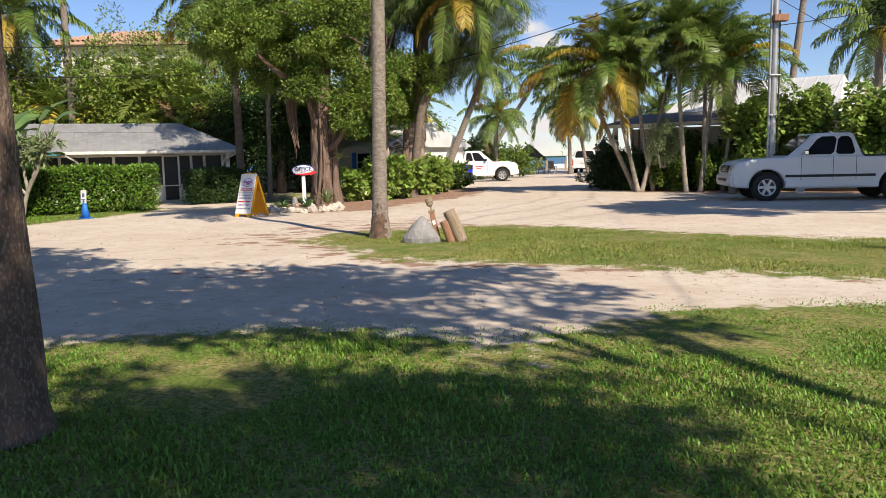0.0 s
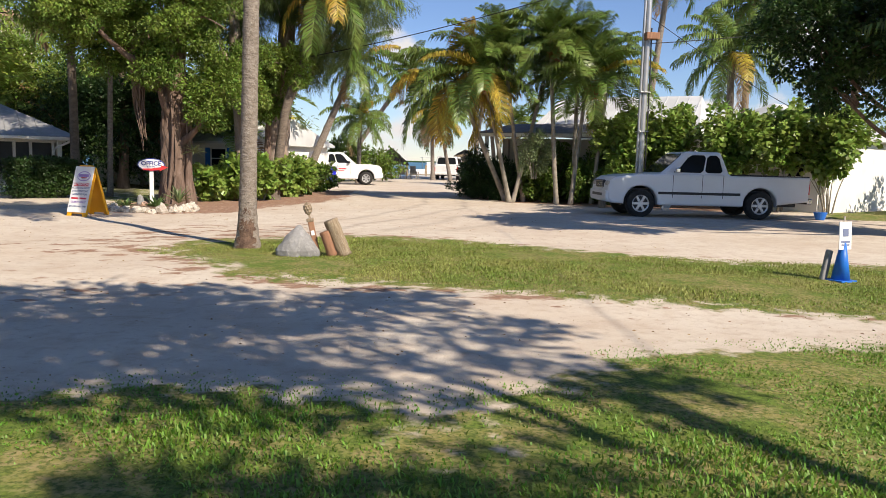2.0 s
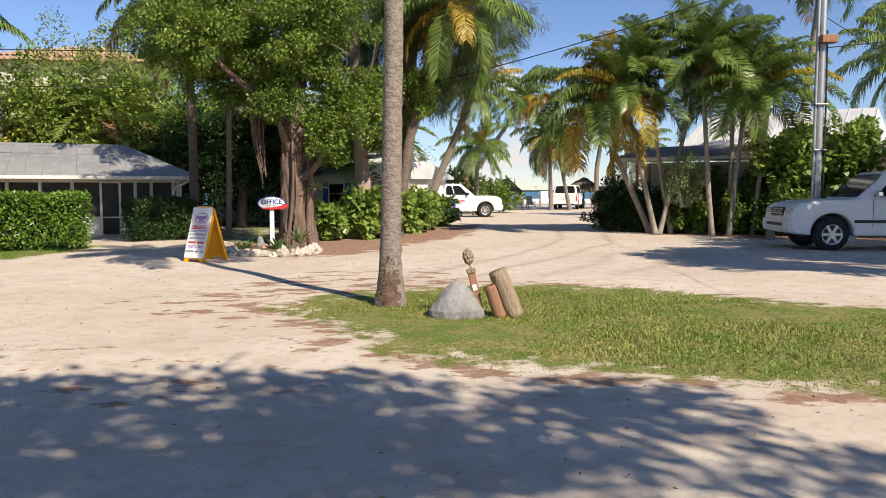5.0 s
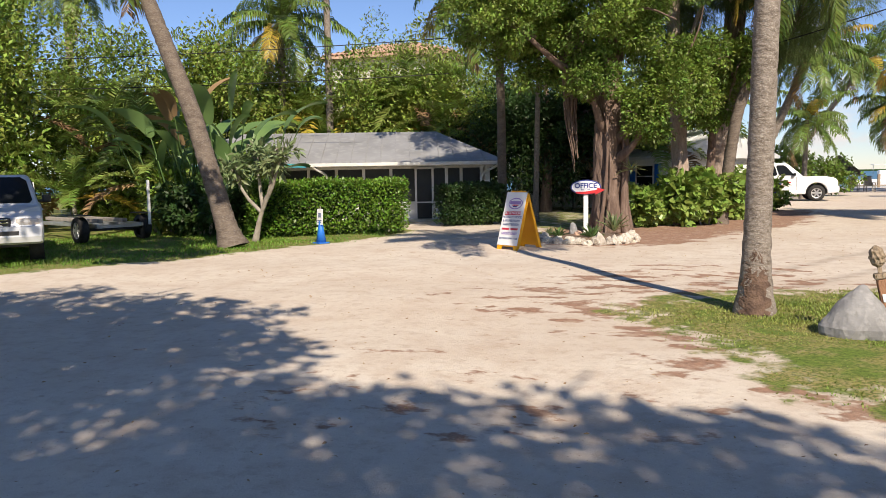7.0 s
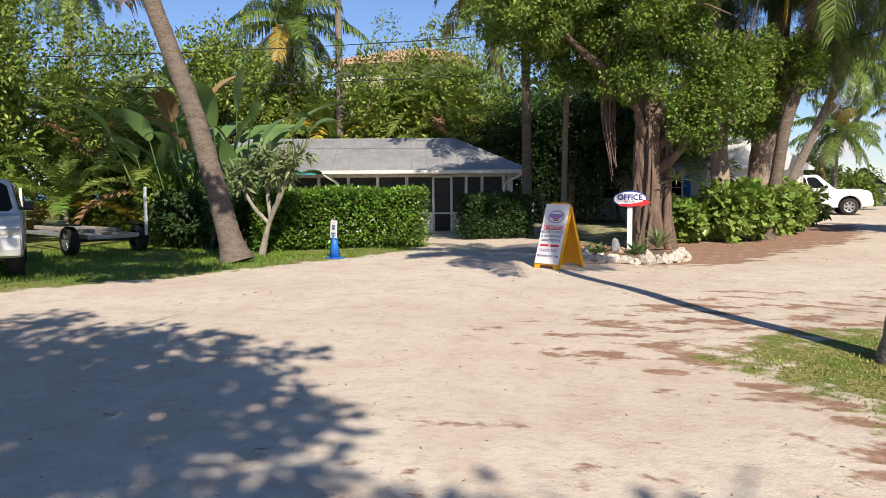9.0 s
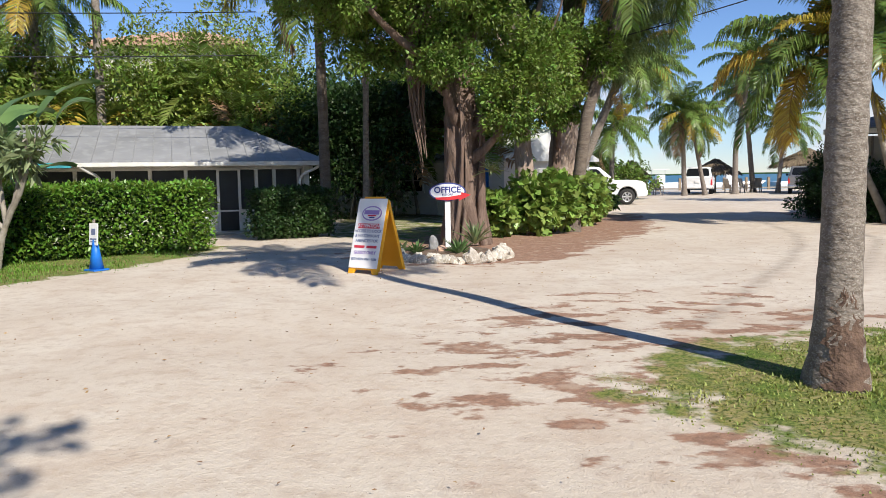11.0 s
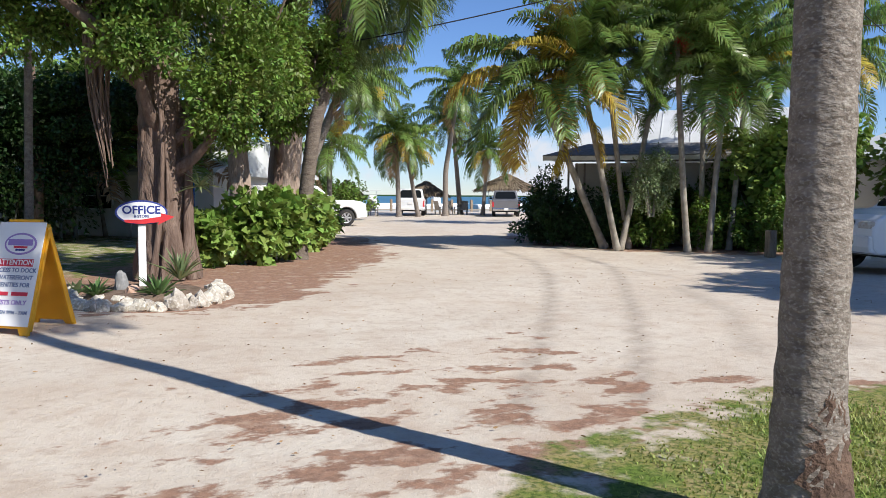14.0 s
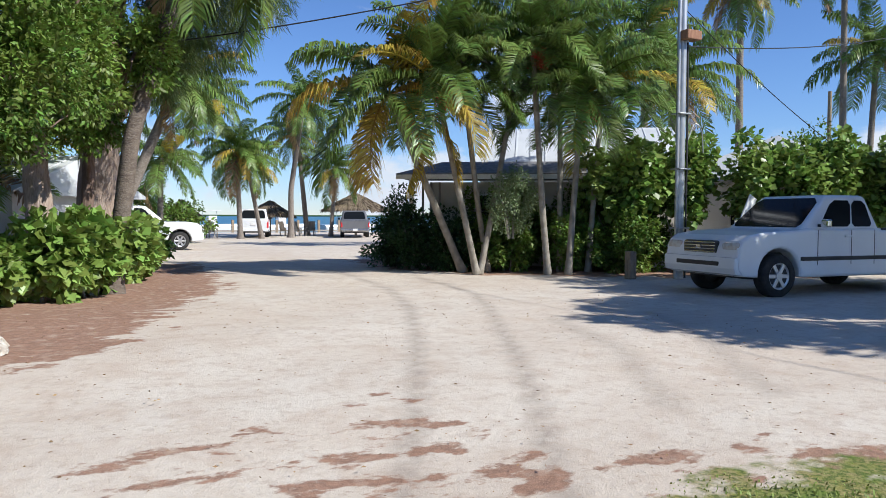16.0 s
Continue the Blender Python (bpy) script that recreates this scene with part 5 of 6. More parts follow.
for k, (x, y, rx, rz, n) in enumerate(((-1.45, 31.0, 0.7, 0.8, 1800), (-1.2, 32.6, 0.65, 0.75, 1500), (-1.6, 33, 1.0, 0.8, 1500))):
    bush("sea_grape_bush", "sea grape bush with large round leaves on needle litter", (x, y, 0), (rx, 0.8, rz), n, 0.19, L_GRAPE, 130 + k, 26, 0.95, group="sea grapes by the lane", spread=0.32)
for k, (x, y, rx, ry, rz, n) in enumerate(((6.2, 32.3, 1.2, 1.1, 0.85, 9000), (6.9, 31.2, 1.15, 1.0, 0.8, 7000), (6.0, 33.0, 0.75, 0.7, 1.2, 5000))):
    bush("dark_shrub", "rounded dark green shrub at the cottage corner", (x, y, 0), (rx, ry, rz), n, 0.1, L_DARK, 140 + k, 50, 0.6, group="shrubs by the cottage")
for k, (x, y, rx, rz, n) in enumerate(((8.9, 30.0, 1.0, 0.85, 5500), (10.3, 29.0, 1.0, 0.9, 5500), (11.3, 27.8, 1.0, 0.9, 5500), (9.6, 30.7, 1.1, 1.15, 5500), (11.0, 29.6, 1.1, 1.2, 5000), (12.2, 28.4, 1.1, 1.2, 5000), (9.4, 31.8, 1.2, 1.25, 4500), (10.8, 31.0, 1.2, 1.3, 4500), (12.2, 30.0, 1.2, 1.35, 4500))):
    x, y = x - 0.8, y + 0.35
    bush("green_shrub", "loose green shrub under the palm clump", (x, y, 0), (rx, 0.8, rz), n, 0.12, L_TREE, 150 + k, 36, 0.6, group="shrubs by the cottage")
bush("grey_green_bush", "tall grey-green small-leaved bush among the palms", (7.5, 29.3, 0.9), (0.75, 0.55, 1.0), 6000, 0.07, L_SILVER, 160, 40, 0.5, lift=1.0)
for k, (x, y, rx, rz, n) in enumerate(((10.6, 28.2, 1.1, 1.75, 3400), (12.0, 27.4, 1.1, 1.75, 3800), (13.8, 26.2, 1.2, 1.7, 3800), (15.3, 25.5, 1.2, 1.75, 3800), (16.6, 24.6, 1.1, 1.7, 3400), (17.8, 27.0, 1.3, 1.8, 3000))):
    y += 0.6
    t = bush("sea_grape_tree", "sea grape tree with round leaves behind the pickup", (x, y, 0), (rx, 0.95, rz * 0.70), n, 0.19, L_GRAPE, 170 + k, 44, 0.95, group="sea grapes behind the pickup", lift=2.0, stems=7, spread=0.3)
for k, (x, y, rx, rz, n) in enumerate(((1.5, 52, 2.6, 1.5, 5000), (4.6, 54, 2.4, 1.2, 4000), (-2.5, 50, 3, 2.2, 5000), (0.1, 35.6, 0.7, 0.7, 1800), (-5, 46, 2.4, 2.0, 4000))):
    x, y = x - (2.0 if y > 40 else 0.6), y + 1
    bush("beach_shrub", "leafy green beach shrub", (x, y, 0), (rx, 1.5, rz), n, 0.2, L_TREE, 180 + k, 40, 0.7, group="beach shrubs")
for k, (x, y, rx, rz, n) in enumerate(((20, 20, 1.6, 1.4, 4000), (22, 24, 2, 2.0, 4000), (28, 30, 3.5, 3.4, 6000), (36, 30, 4, 3.2, 6000), (24, 14, 3, 2.6, 5000), (30, 38, 4, 3, 6000))):
    bush("jungle_foliage", "green shrubs along the far side of the lot", (x, y, 0), (rx, 1.8, rz), n, 0.2, L_TREE, 190 + k, 50, 0.6, category="thicket", kind="stuff")


def bird_of_paradise():
    """Giant paddle-leaved clump by the leaning palm."""
    rng = np.random.default_rng(33)
    t = thing("paddle_leaf_plant", "giant paddle-leaved banana-like plant beside the leaning palm", "plant", at=(-15.0, 22.8, 0))
    for k in range(58):
        a = rng.uniform(0, 6.28)
        e = rng.uniform(0.95, 1.45)
        L = rng.uniform(1.5, 3.7)
        b = np.array([rng.uniform(-1.3, 1.3), rng.uniform(-0.7, 0.7), 0])
        d = np.array([math.cos(a) * math.cos(e), math.sin(a) * math.cos(e), math.sin(e)])
        tip = b + d * L
        tube("stalk", spline([b, b + d * L * 0.5 + [0, 0, 0.1], tip], 8), np.linspace(0.03, 0.014, 8), L_PADDLE, t, 6)
        n, W, LL = 9, rng.uniform(0.18, 0.29), rng.uniform(1.0, 1.7)
        sd = np.array([-math.sin(a + 0.9), math.cos(a + 0.9), rng.uniform(-0.3, 0.3)])
        V, ang, p = [], e, tip.copy()
        for i in range(n):
            s = i / (n - 1)
            w = W * math.sin(math.pi * (0.08 + 0.9 * s)) ** 0.6
            V += [p + sd * w + [0, 0, 0.06], p, p - sd * w + [0, 0, 0.06]]
            ang -= 0.16
            p = p + np.array([math.cos(a) * math.cos(ang), math.sin(a) * math.cos(ang), math.sin(ang)]) * LL / (n - 1)
        F = [[i * 3 + j, i * 3 + j + 1, i * 3 + j + 4, i * 3 + j + 3] for i in range(n - 1) for j in (0, 1)]
        put("leaf", raw("leaf", V, F, L_PADDLE if k % 12 else L_PALM_B, smooth=True), t)


bird_of_paradise()
bush("dark_shrub", "low dark shrub round the foot of the paddle-leaved plant", (-14.3, 21.9, 0), (1.5, 0.7, 0.8), 6000, 0.16, L_DARK, 165, 40, 0.5)
bush("leafy_shrub", "tangled sunlit shrub beside the leaning palm", (-15.9, 22.6, 0), (1.2, 0.8, 1.0), 5000, 0.17, L_JUNGLE, 166, 40, 0.5)


def branch_tree(name, label, base, trunk_pts, r0, r1, limbs, material, blobs, leaf_mat, leaves, size, seed, aspect=0.5, category="tree", needle=False, swell=1.4, roots=0, clumps=46, spread=0.26, shell=0.35):
    """A trunk, limbs that reach the leaf masses, and the crown. blobs: centre and radii, relative to the base."""
    rng = np.random.default_rng(seed)
    t = thing(name, label, category, at=(base[0], base[1], 0))
    p = spline(trunk_pts, 40)
    s = np.linspace(0, 1, 40)
    r = r0 + (r1 - r0) * s + r0 * (swell - 1) * np.exp(-p[:, 2] / 0.5)
    v, f = tube_arrays(p, r, 36 if roots else 22, 0.05, rng, cap=False)
    if roots:
        c = np.repeat(p, 36, axis=0)
        a = np.arctan2(v[:, 1] - c[:, 1], v[:, 0] - c[:, 0])
        k = 1 + 0.11 * np.sin(5 * a + 1.4 * np.sin(c[:, 2] * 1.3)) + 0.07 * np.sin(11 * a - c[:, 2] * 1.1) + 0.05 * np.sin(c[:, 2] * 7 + 3 * a)
        v = c + (v - c) * k[:, None]
    put("trunk", raw("trunk", v, f, material, smooth=True), t)
    for k in range(roots):
        a = rng.uniform(0, 6.28)
        rr = r0 * rng.uniform(0.95, 1.12)
        q = [(rr * math.cos(a + 0.3 * math.sin(z + k)) * (1.3 if z < 0.3 else 1), rr * math.sin(a + 0.3 * math.sin(z + k)) * (1.3 if z < 0.3 else 1), z) for z in np.linspace(0, rng.uniform(2.2, 3.6), 9)]
        tube("aerial_root", spline(q, 14), np.linspace(0.07, 0.03, 14) * rng.uniform(0.6, 1.3), material, t, 7, 0.06, rng)
    for c, rad in blobs:
        c = np.asarray(c, float)
        k = int(np.clip(np.argmin(np.abs(p[:, 2] - c[2] * limbs)), 4, 38))
        st = p[k]
        ch = [tube_arrays(spline([st, st + (c - st) * [0.5, 0.5, 0.35], c], 12), np.linspace(max(0.05, r[k] * 0.45), 0.03, 12), 8, 0.04, rng, cap=False)]
        for _ in range(3):
            e = c + rng.standard_normal(3) * np.asarray(rad) * 0.5
            ch.append(tube_arrays(spline([c * 0.7 + st * 0.3, (c + e) / 2 + [0, 0, 0.1], e], 8), np.linspace(0.045, 0.012, 8), 6, cap=False))
        v, f = join(ch)
        put("limb", raw("limb", v, f, material, smooth=True), t)
    tot = sum(np.prod(b[1]) ** 0.67 for b in blobs)
    lc = []
    for c, rad in blobs:
        n = int(leaves * np.prod(rad) ** 0.67 / tot)
        q, o = clump_points(rng, c, rad, n, clumps, spread, shell)
        if needle:
            lc.append(leaf_arrays(rng, q, o * 0.6, size, aspect, 0.1, 0.5, 0.7))
        else:
            lc.append(leaf_arrays(rng, q, o, size, aspect))
    v, f = join(lc)
    put("crown", raw("crown", v, f, leaf_mat), t)
    return t


branch_tree("old_fig_tree", "old tree with thick stringy trunk and dense leaves over the sign", (-4.4, 25.0), [(0, 0, 0), (-0.05, 0.05, 1.5), (-0.1, 0.1, 3.0), (0.1, 0.2, 6.5)], 0.38, 0.22, 0.65, BARK_TREE,
            [((-1.5, 0.2, 4.6), (1.6, 1.5, 1.5)), ((-2.3, -1.5, 5.3), (1.4, 1.2, 1.0)), ((0.1, -0.3, 5.6), (2.2, 2.0, 1.5)), ((1.1, -0.5, 3.3), (1.0, 0.9, 1.1)), ((0.95, -0.5, 2.6), (0.55, 0.5, 0.5)), ((1.9, 0.6, 3.9), (0.9, 0.9, 1.2)), ((-2.6, -0.3, 5.6), (1.6, 1.4, 1.2)), ((-0.4, -0.9, 3.7), (0.8, 0.6, 0.6)), ((0.0, 0.5, 7.4), (2.6, 2.2, 1.6))],
            L_TREE, 112000, 0.10, 201, 0.5, roots=14, clumps=60, swell=1.15, spread=0.22)
branch_tree("feathery_pine", "tall pine with broad pale trunk and feathery hanging foliage", (-2.0, 31.4), [(0, 0, 0), (0.05, 0, 2.0), (0.3, 0.1, 5), (0.7, 0.2, 11)], 0.44, 0.2, 0.6, BARK_PINE,
            [((2.3, 0.2, 6.1), (1.7, 1.3, 1.3)), ((1.1, -0.4, 5.0), (1.2, 1.0, 1.0)), ((-1.6, 0.2, 6.2), (1.7, 1.4, 1.8)), ((0.4, -0.6, 7.6), (2.2, 1.8, 1.6)), ((3.2, 0.4, 7.6), (1.8, 1.2, 1.3)), ((-0.4, -0.6, 4.6), (1.1, 0.9, 1.1)), ((1.0, 0.3, 9.6), (2.4, 2, 1.6))],
            L_PINE, 80000, 0.30, 202, 0.045, needle=True, clumps=70, spread=0.24)
branch_tree("feathery_pine", "pine with reddish trunk leaning over the lane", (-3.0, 29.9), [(0, 0, 0), (-0.1, 0, 2), (-0.3, 0, 5), (-0.4, 0.2, 9)], 0.26, 0.14, 0.6, BARK_PINE,
            [((-1.3, 0.2, 7.0), (1.6, 1.3, 1.8)), ((0.8, 0, 7.6), (1.5, 1.2, 1.5)), ((-0.2, 0.2, 9.4), (2.0, 1.6, 1.4))], L_PINE, 30000, 0.3, 203, 0.05, needle=True, clumps=60)
branch_tree("vine_covered_tree", "tree cloaked in bright leafy vines beside the pine", (-2.3, 30.0), [(0, 0, 0), (0.1, 0, 2), (0.2, 0, 5)], 0.14, 0.08, 0.6, BARK_TREE,
            [((0.1, -0.8, 3.5), (0.9, 0.8, 1.0)), ((0.9, -1.3, 4.6), (0.9, 0.8, 0.8)), ((-0.3, -1.0, 4.6), (0.9, 0.7, 0.9))], L_TREE, 15000, 0.12, 204, 0.5, clumps=40)
# Near-black leaf colour makes this tree a dark mass in the gap.
branch_tree("dark_tree", "dense near-black tree filling the gap beside the cottage", (-8.6, 35.5), [(0, 0, 0), (0.1, 0, 2), (0.0, 0.1, 5)], 0.2, 0.1, 0.6, BARK_TREE,
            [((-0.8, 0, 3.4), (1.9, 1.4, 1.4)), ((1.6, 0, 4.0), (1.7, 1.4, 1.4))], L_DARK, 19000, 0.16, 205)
frangipani = branch_tree("frangipani", "bare-stemmed shrub with pointed leaves at the cottage corner", (-12.1, 20.9), [(0, 0, 0), (0.1, 0.05, 0.5), (0.3, 0.1, 1.1)], 0.06, 0.035, 0.4, BARK_THIN,
            [((0.6, 0, 1.8), (0.45, 0.4, 0.35)), ((0.0, 0.2, 2.0), (0.5, 0.4, 0.35)), ((-0.6, 0, 1.7), (0.45, 0.4, 0.35)), ((0.9, -0.1, 2.15), (0.4, 0.3, 0.25))], L_SILVER, 900, 0.24, 206, 0.3, clumps=14, spread=0.35)

# the tree with the shaggy trunk at the lot's right
palm("shaggy palm with rough brown trunk and hanging dead fronds", (14.0, 17.6), (14.3, 17.6, 4.7), 0.29, 0.26, SHAG, 1.0, R, bark=BARK_DARKP, swell=1.25)
branch_tree("shade_tree", "broad dark-leaved tree over the parking place", (15.2, 19.6), [(0, 0, 0), (0, 0, 2), (-0.3, 0.2, 4.5)], 0.2, 0.12, 0.5, BARK_TREE,
            [((-3.6, 0, 4.9), (1.5, 1.3, 1.4)), ((-1.8, -0.6, 4.5), (1.6, 1.4, 1.4)), ((0, 0.5, 5.2), (2.0, 1.7, 1.6)), ((-2.6, 0.3, 3.6), (1.2, 1.0, 0.8)), ((-2.0, 1.0, 6.2), (2.0, 1.6, 1.2)), ((1.8, 0, 4.6), (1.6, 1.5, 1.3))], L_DARK, 38000, 0.14, 207, 0.55)
branch_tree("shade_tree", "tall spreading tree whose crown shades the parked pickup", (16.5, 13.5), [(0, 0, 0), (0, 0, 3), (-0.5, 0.2, 6)], 0.3, 0.15, 0.6, BARK_TREE,
            [((-6.6, 0.5, 6.6), (1.5, 1.5, 0.8)), ((-2.0, 4.3, 6.5), (1.9, 1.5, 0.9)), ((-0.2, 3.7, 6.4), (1.6, 1.4, 0.8)), ((-5.4, 2.3, 6.6), (1.6, 1.5, 0.8)), ((-3.1, 0.6, 6.5), (1.9, 1.8, 0.9)), ((-1.1, 1.6, 6.4), (1.8, 1.8, 0.9)), ((-3.4, 2.6, 6.4), (1.7, 1.4, 0.8)), ((-5.4, -1.5, 6.6), (1.4, 1.0, 0.6)), ((0.5, -0.6, 6.4), (1.6, 1.4, 0.8))], L_TREE, 38000, 0.2, 211, 0.6, clumps=40, spread=0.3)

# shade trees round the lawn; their crowns shade the lawn and the lane
branch_tree("shade_tree", "leafy shade tree with dark lichen-spotted trunk on the lawn", (-1.95, 4.3), [(0, 0, 0), (-0.02, 0.02, 1.2), (-0.06, 0, 3), (0.0, -0.5, 7)], 0.16, 0.11, 0.6, BARK_LICHEN,
            [((-1.2, 0.4, 7.1), (1.9, 2.0, 0.9)), ((0.6, -0.9, 7.0), (1.8, 1.9, 0.9)), ((2.4, -2.2, 7.0), (1.8, 1.7, 0.9)), ((4.6, -2.5, 7.0), (1.8, 1.6, 0.9)), ((-1.9, -2.4, 7.0), (2.0, 1.9, 0.9)), ((1.6, -4.2, 7.1), (1.9, 1.3, 0.8)), ((-3.0, 0.2, 7.0), (1.6, 1.7, 0.8)), ((-0.2, -3.8, 7.0), (1.6, 1.3, 0.8)), ((5.4, -4.1, 7.0), (1.5, 0.9, 0.7)), ((3.4, -3.95, 7.0), (1.5, 0.9, 0.7)), ((6.6, -1.7, 7.0), (1.7, 1.0, 0.7)), ((0.0, 1.0, 7.0), (1.5, 1.1, 0.7))], L_TREE, 29000, 0.19, 208, 0.6, clumps=40, spread=0.32, swell=1.35)
branch_tree("shade_tree", "leafy shade tree behind the lawn", (7.7, -4.0), [(0, 0, 0), (0, 0, 3), (-0.3, 0.4, 7)], 0.18, 0.07, 0.6, BARK_TREE,
            [((-2.4, 5.0, 7.0), (1.7, 1.5, 0.8)), ((-0.9, 3.8, 7.0), (0.8, 0.5, 0.5)), ((-2.2, 1.86, 7.1), (1.5, 1.0, 0.7)), ((-3.2, 1.7, 7.1), (1.4, 0.9, 0.7)), ((-2.4, 1.2, 7.0), (1.5, 1.1, 0.7)), ((-4.3, 0.05, 7.0), (1.5, 0.9, 0.7)), ((-5.3, -1.2, 7.2), (1.6, 1.2, 0.7)), ((-2.9, -0.7, 7.1), (1.7, 1.1, 0.7)), ((-4.3, 1.15, 7.2), (1.6, 1.1, 0.7)), ((-5.4, 1.4, 7.2), (1.6, 1.2, 0.7)), ((-3.4, 0.5, 7.2), (1.4, 1.0, 0.7)), ((-5.7, 0.5, 7.0), (1.4, 0.8, 0.6))], L_TREE, 13500, 0.17, 209, 0.6, clumps=26, spread=0.3)


# Unseen tree, added so its crown shades the silver pickup and left verge.
branch_tree("shade_tree", "leafy tree out of view, its crown shading the silver pickup", (-12.5, 6.8), [(0, 0, 0), (0, 0, 3), (0.3, 0.4, 7)], 0.26, 0.13, 0.6, BARK_TREE,
            [((2.0, 2.2, 7.0), (1.8, 1.7, 0.9)), ((2.4, 6.6, 7.0), (1.7, 1.4, 0.7)), ((0.4, 2.8, 7.0), (1.8, 1.7, 0.9)), ((3.2, 4.2, 6.8), (1.2, 0.9, 0.6)), ((-1.6, 2.6, 7.0), (1.8, 1.6, 0.8)), ((1.0, 4.6, 6.9), (1.3, 1.0, 0.6)), ((5.2, 4.0, 7.0), (1.5, 1.3, 0.7)), ((4.0, 5.9, 7.0), (1.5, 1.3, 0.7))], L_TREE, 16000, 0.2, 212, 0.6, clumps=34, spread=0.3)


# ---- pole and cables ----
def utility_pole():
    t = thing("utility_pole", "grey timber utility pole with conduit and lamp box", "utility pole", at=(10.38, 26.45, 0))
    tube("pole", spline([(0, 0, 0), (0.02, 0, 5), (0.04, 0, 10)], 20), np.linspace(0.115, 0.085, 20), METAL, t, 14)
    tube("conduit", spline([(-0.14, -0.05, 0), (-0.14, -0.05, 5), (-0.12, -0.04, 7)], 12), [0.045] * 12, METAL, t, 8)
    tube("conduit", spline([(0.16, -0.05, 0), (0.16, -0.06, 4), (0.14, -0.04, 6)], 12), [0.025] * 12, BLACK, t, 8)
    bx = part("lamp_box", box(0.1, -0.16, 5.72, 0.46, 0.30, 0.22, 0.02), WOOD_RED, t, "rusty brown lamp housing")
    part("lamp_arm", box(0.02, -0.05, 5.6, 0.1, 0.2, 0.06), METAL, bx)
    for z in (1.2, 2.6, 3.9):
        part("strap", box(0.0, -0.02, z, 0.36, 0.30, 0.03, 0.005), METAL, t)
    tube("cable_loop", spline([(0.15, -0.1, 3.3), (0.35, -0.1, 3.75), (0.6, -0.1, 3.6), (0.65, -0.1, 3.0)], 14), [0.015] * 14, METAL, t, 6)


utility_pole()


def cable(label, a, b, sag, r=0.016):
    a, b = np.asarray(a, float), np.asarray(b, float)
    s = np.linspace(0, 1, 24)
    p = a + (b - a) * s[:, None] - np.stack([0 * s, 0 * s, 4 * sag * s * (1 - s)], 1)
    v, f = tube_arrays(p, [r] * 24, 5, cap=False)
    ob = new("overhead_cable", raw("overhead_cable", v, f, CABLE, smooth=True))
    tagged(ob, label, "cable", "overhead cables")


cable("black overhead cable from the utility pole across the lane", (10.43, 26.45, 8.0), (-4, 31, 4.5), 0.35)
cable("black overhead cable running to the far palms", (10.43, 26.45, 5.5), (32, 32.5, 10), 0.4)
cable("thin black service cable down to the cottage", (10.43, 26.45, 6.4), (17.5, 26.5, 2.9), 0.2, 0.012)
cable("black overhead cable from the pole towards the lawn", (10.43, 26.45, 7.6), (7.0, -12, 8.5), 0.6, 0.009)
cable("thin overhead cable along the thicket", (-30, 21, 4.6), (-10, 28.5, 4.7), 0.2, 0.014)
cable("thin overhead cable along the thicket", (-30, 20.8, 5.4), (-10, 28.5, 5.8), 0.2, 0.014)
post = thing("short_post", "short weathered timber post beside the utility pole", "post", at=(9.25, 26.85, 0))
part("post", box(0, 0, 0.32, 0.2, 0.2, 0.66, 0.02), WOOD, post)
far_post = thing("utility_pole", "distant dark timber utility pole", "utility pole", at=(35.3, 40, 0))
tube("pole", [(0, 0, 0), (0, 0, 4.2), (0, 0, 8.4)], [0.14, 0.12, 0.1], WOOD, far_post, 10)


# ---- signs, cones, rocks ----
def text_part(name, body, size, material, parent, m, label="", extrude=0.0015, bold=0.0):
    cu = bpy.data.curves.new(name, "FONT")
    cu.body, cu.size, cu.extrude, cu.offset = body, size, extrude, bold
    cu.align_x, cu.align_y = "CENTER", "CENTER"
    tmp = bpy.data.objects.new(name, cu)
    me = bpy.data.meshes.new_from_object(tmp)
    bpy.data.objects.remove(tmp)
    me.materials.append(material)
    return put(name, me, parent, label, m)


def ellipse(rx, rz, n=36, cx=0, cz=0):
    return [(cx + rx * math.cos(2 * math.pi * i / n), cz + rz * math.sin(2 * math.pi * i / n)) for i in range(n)]


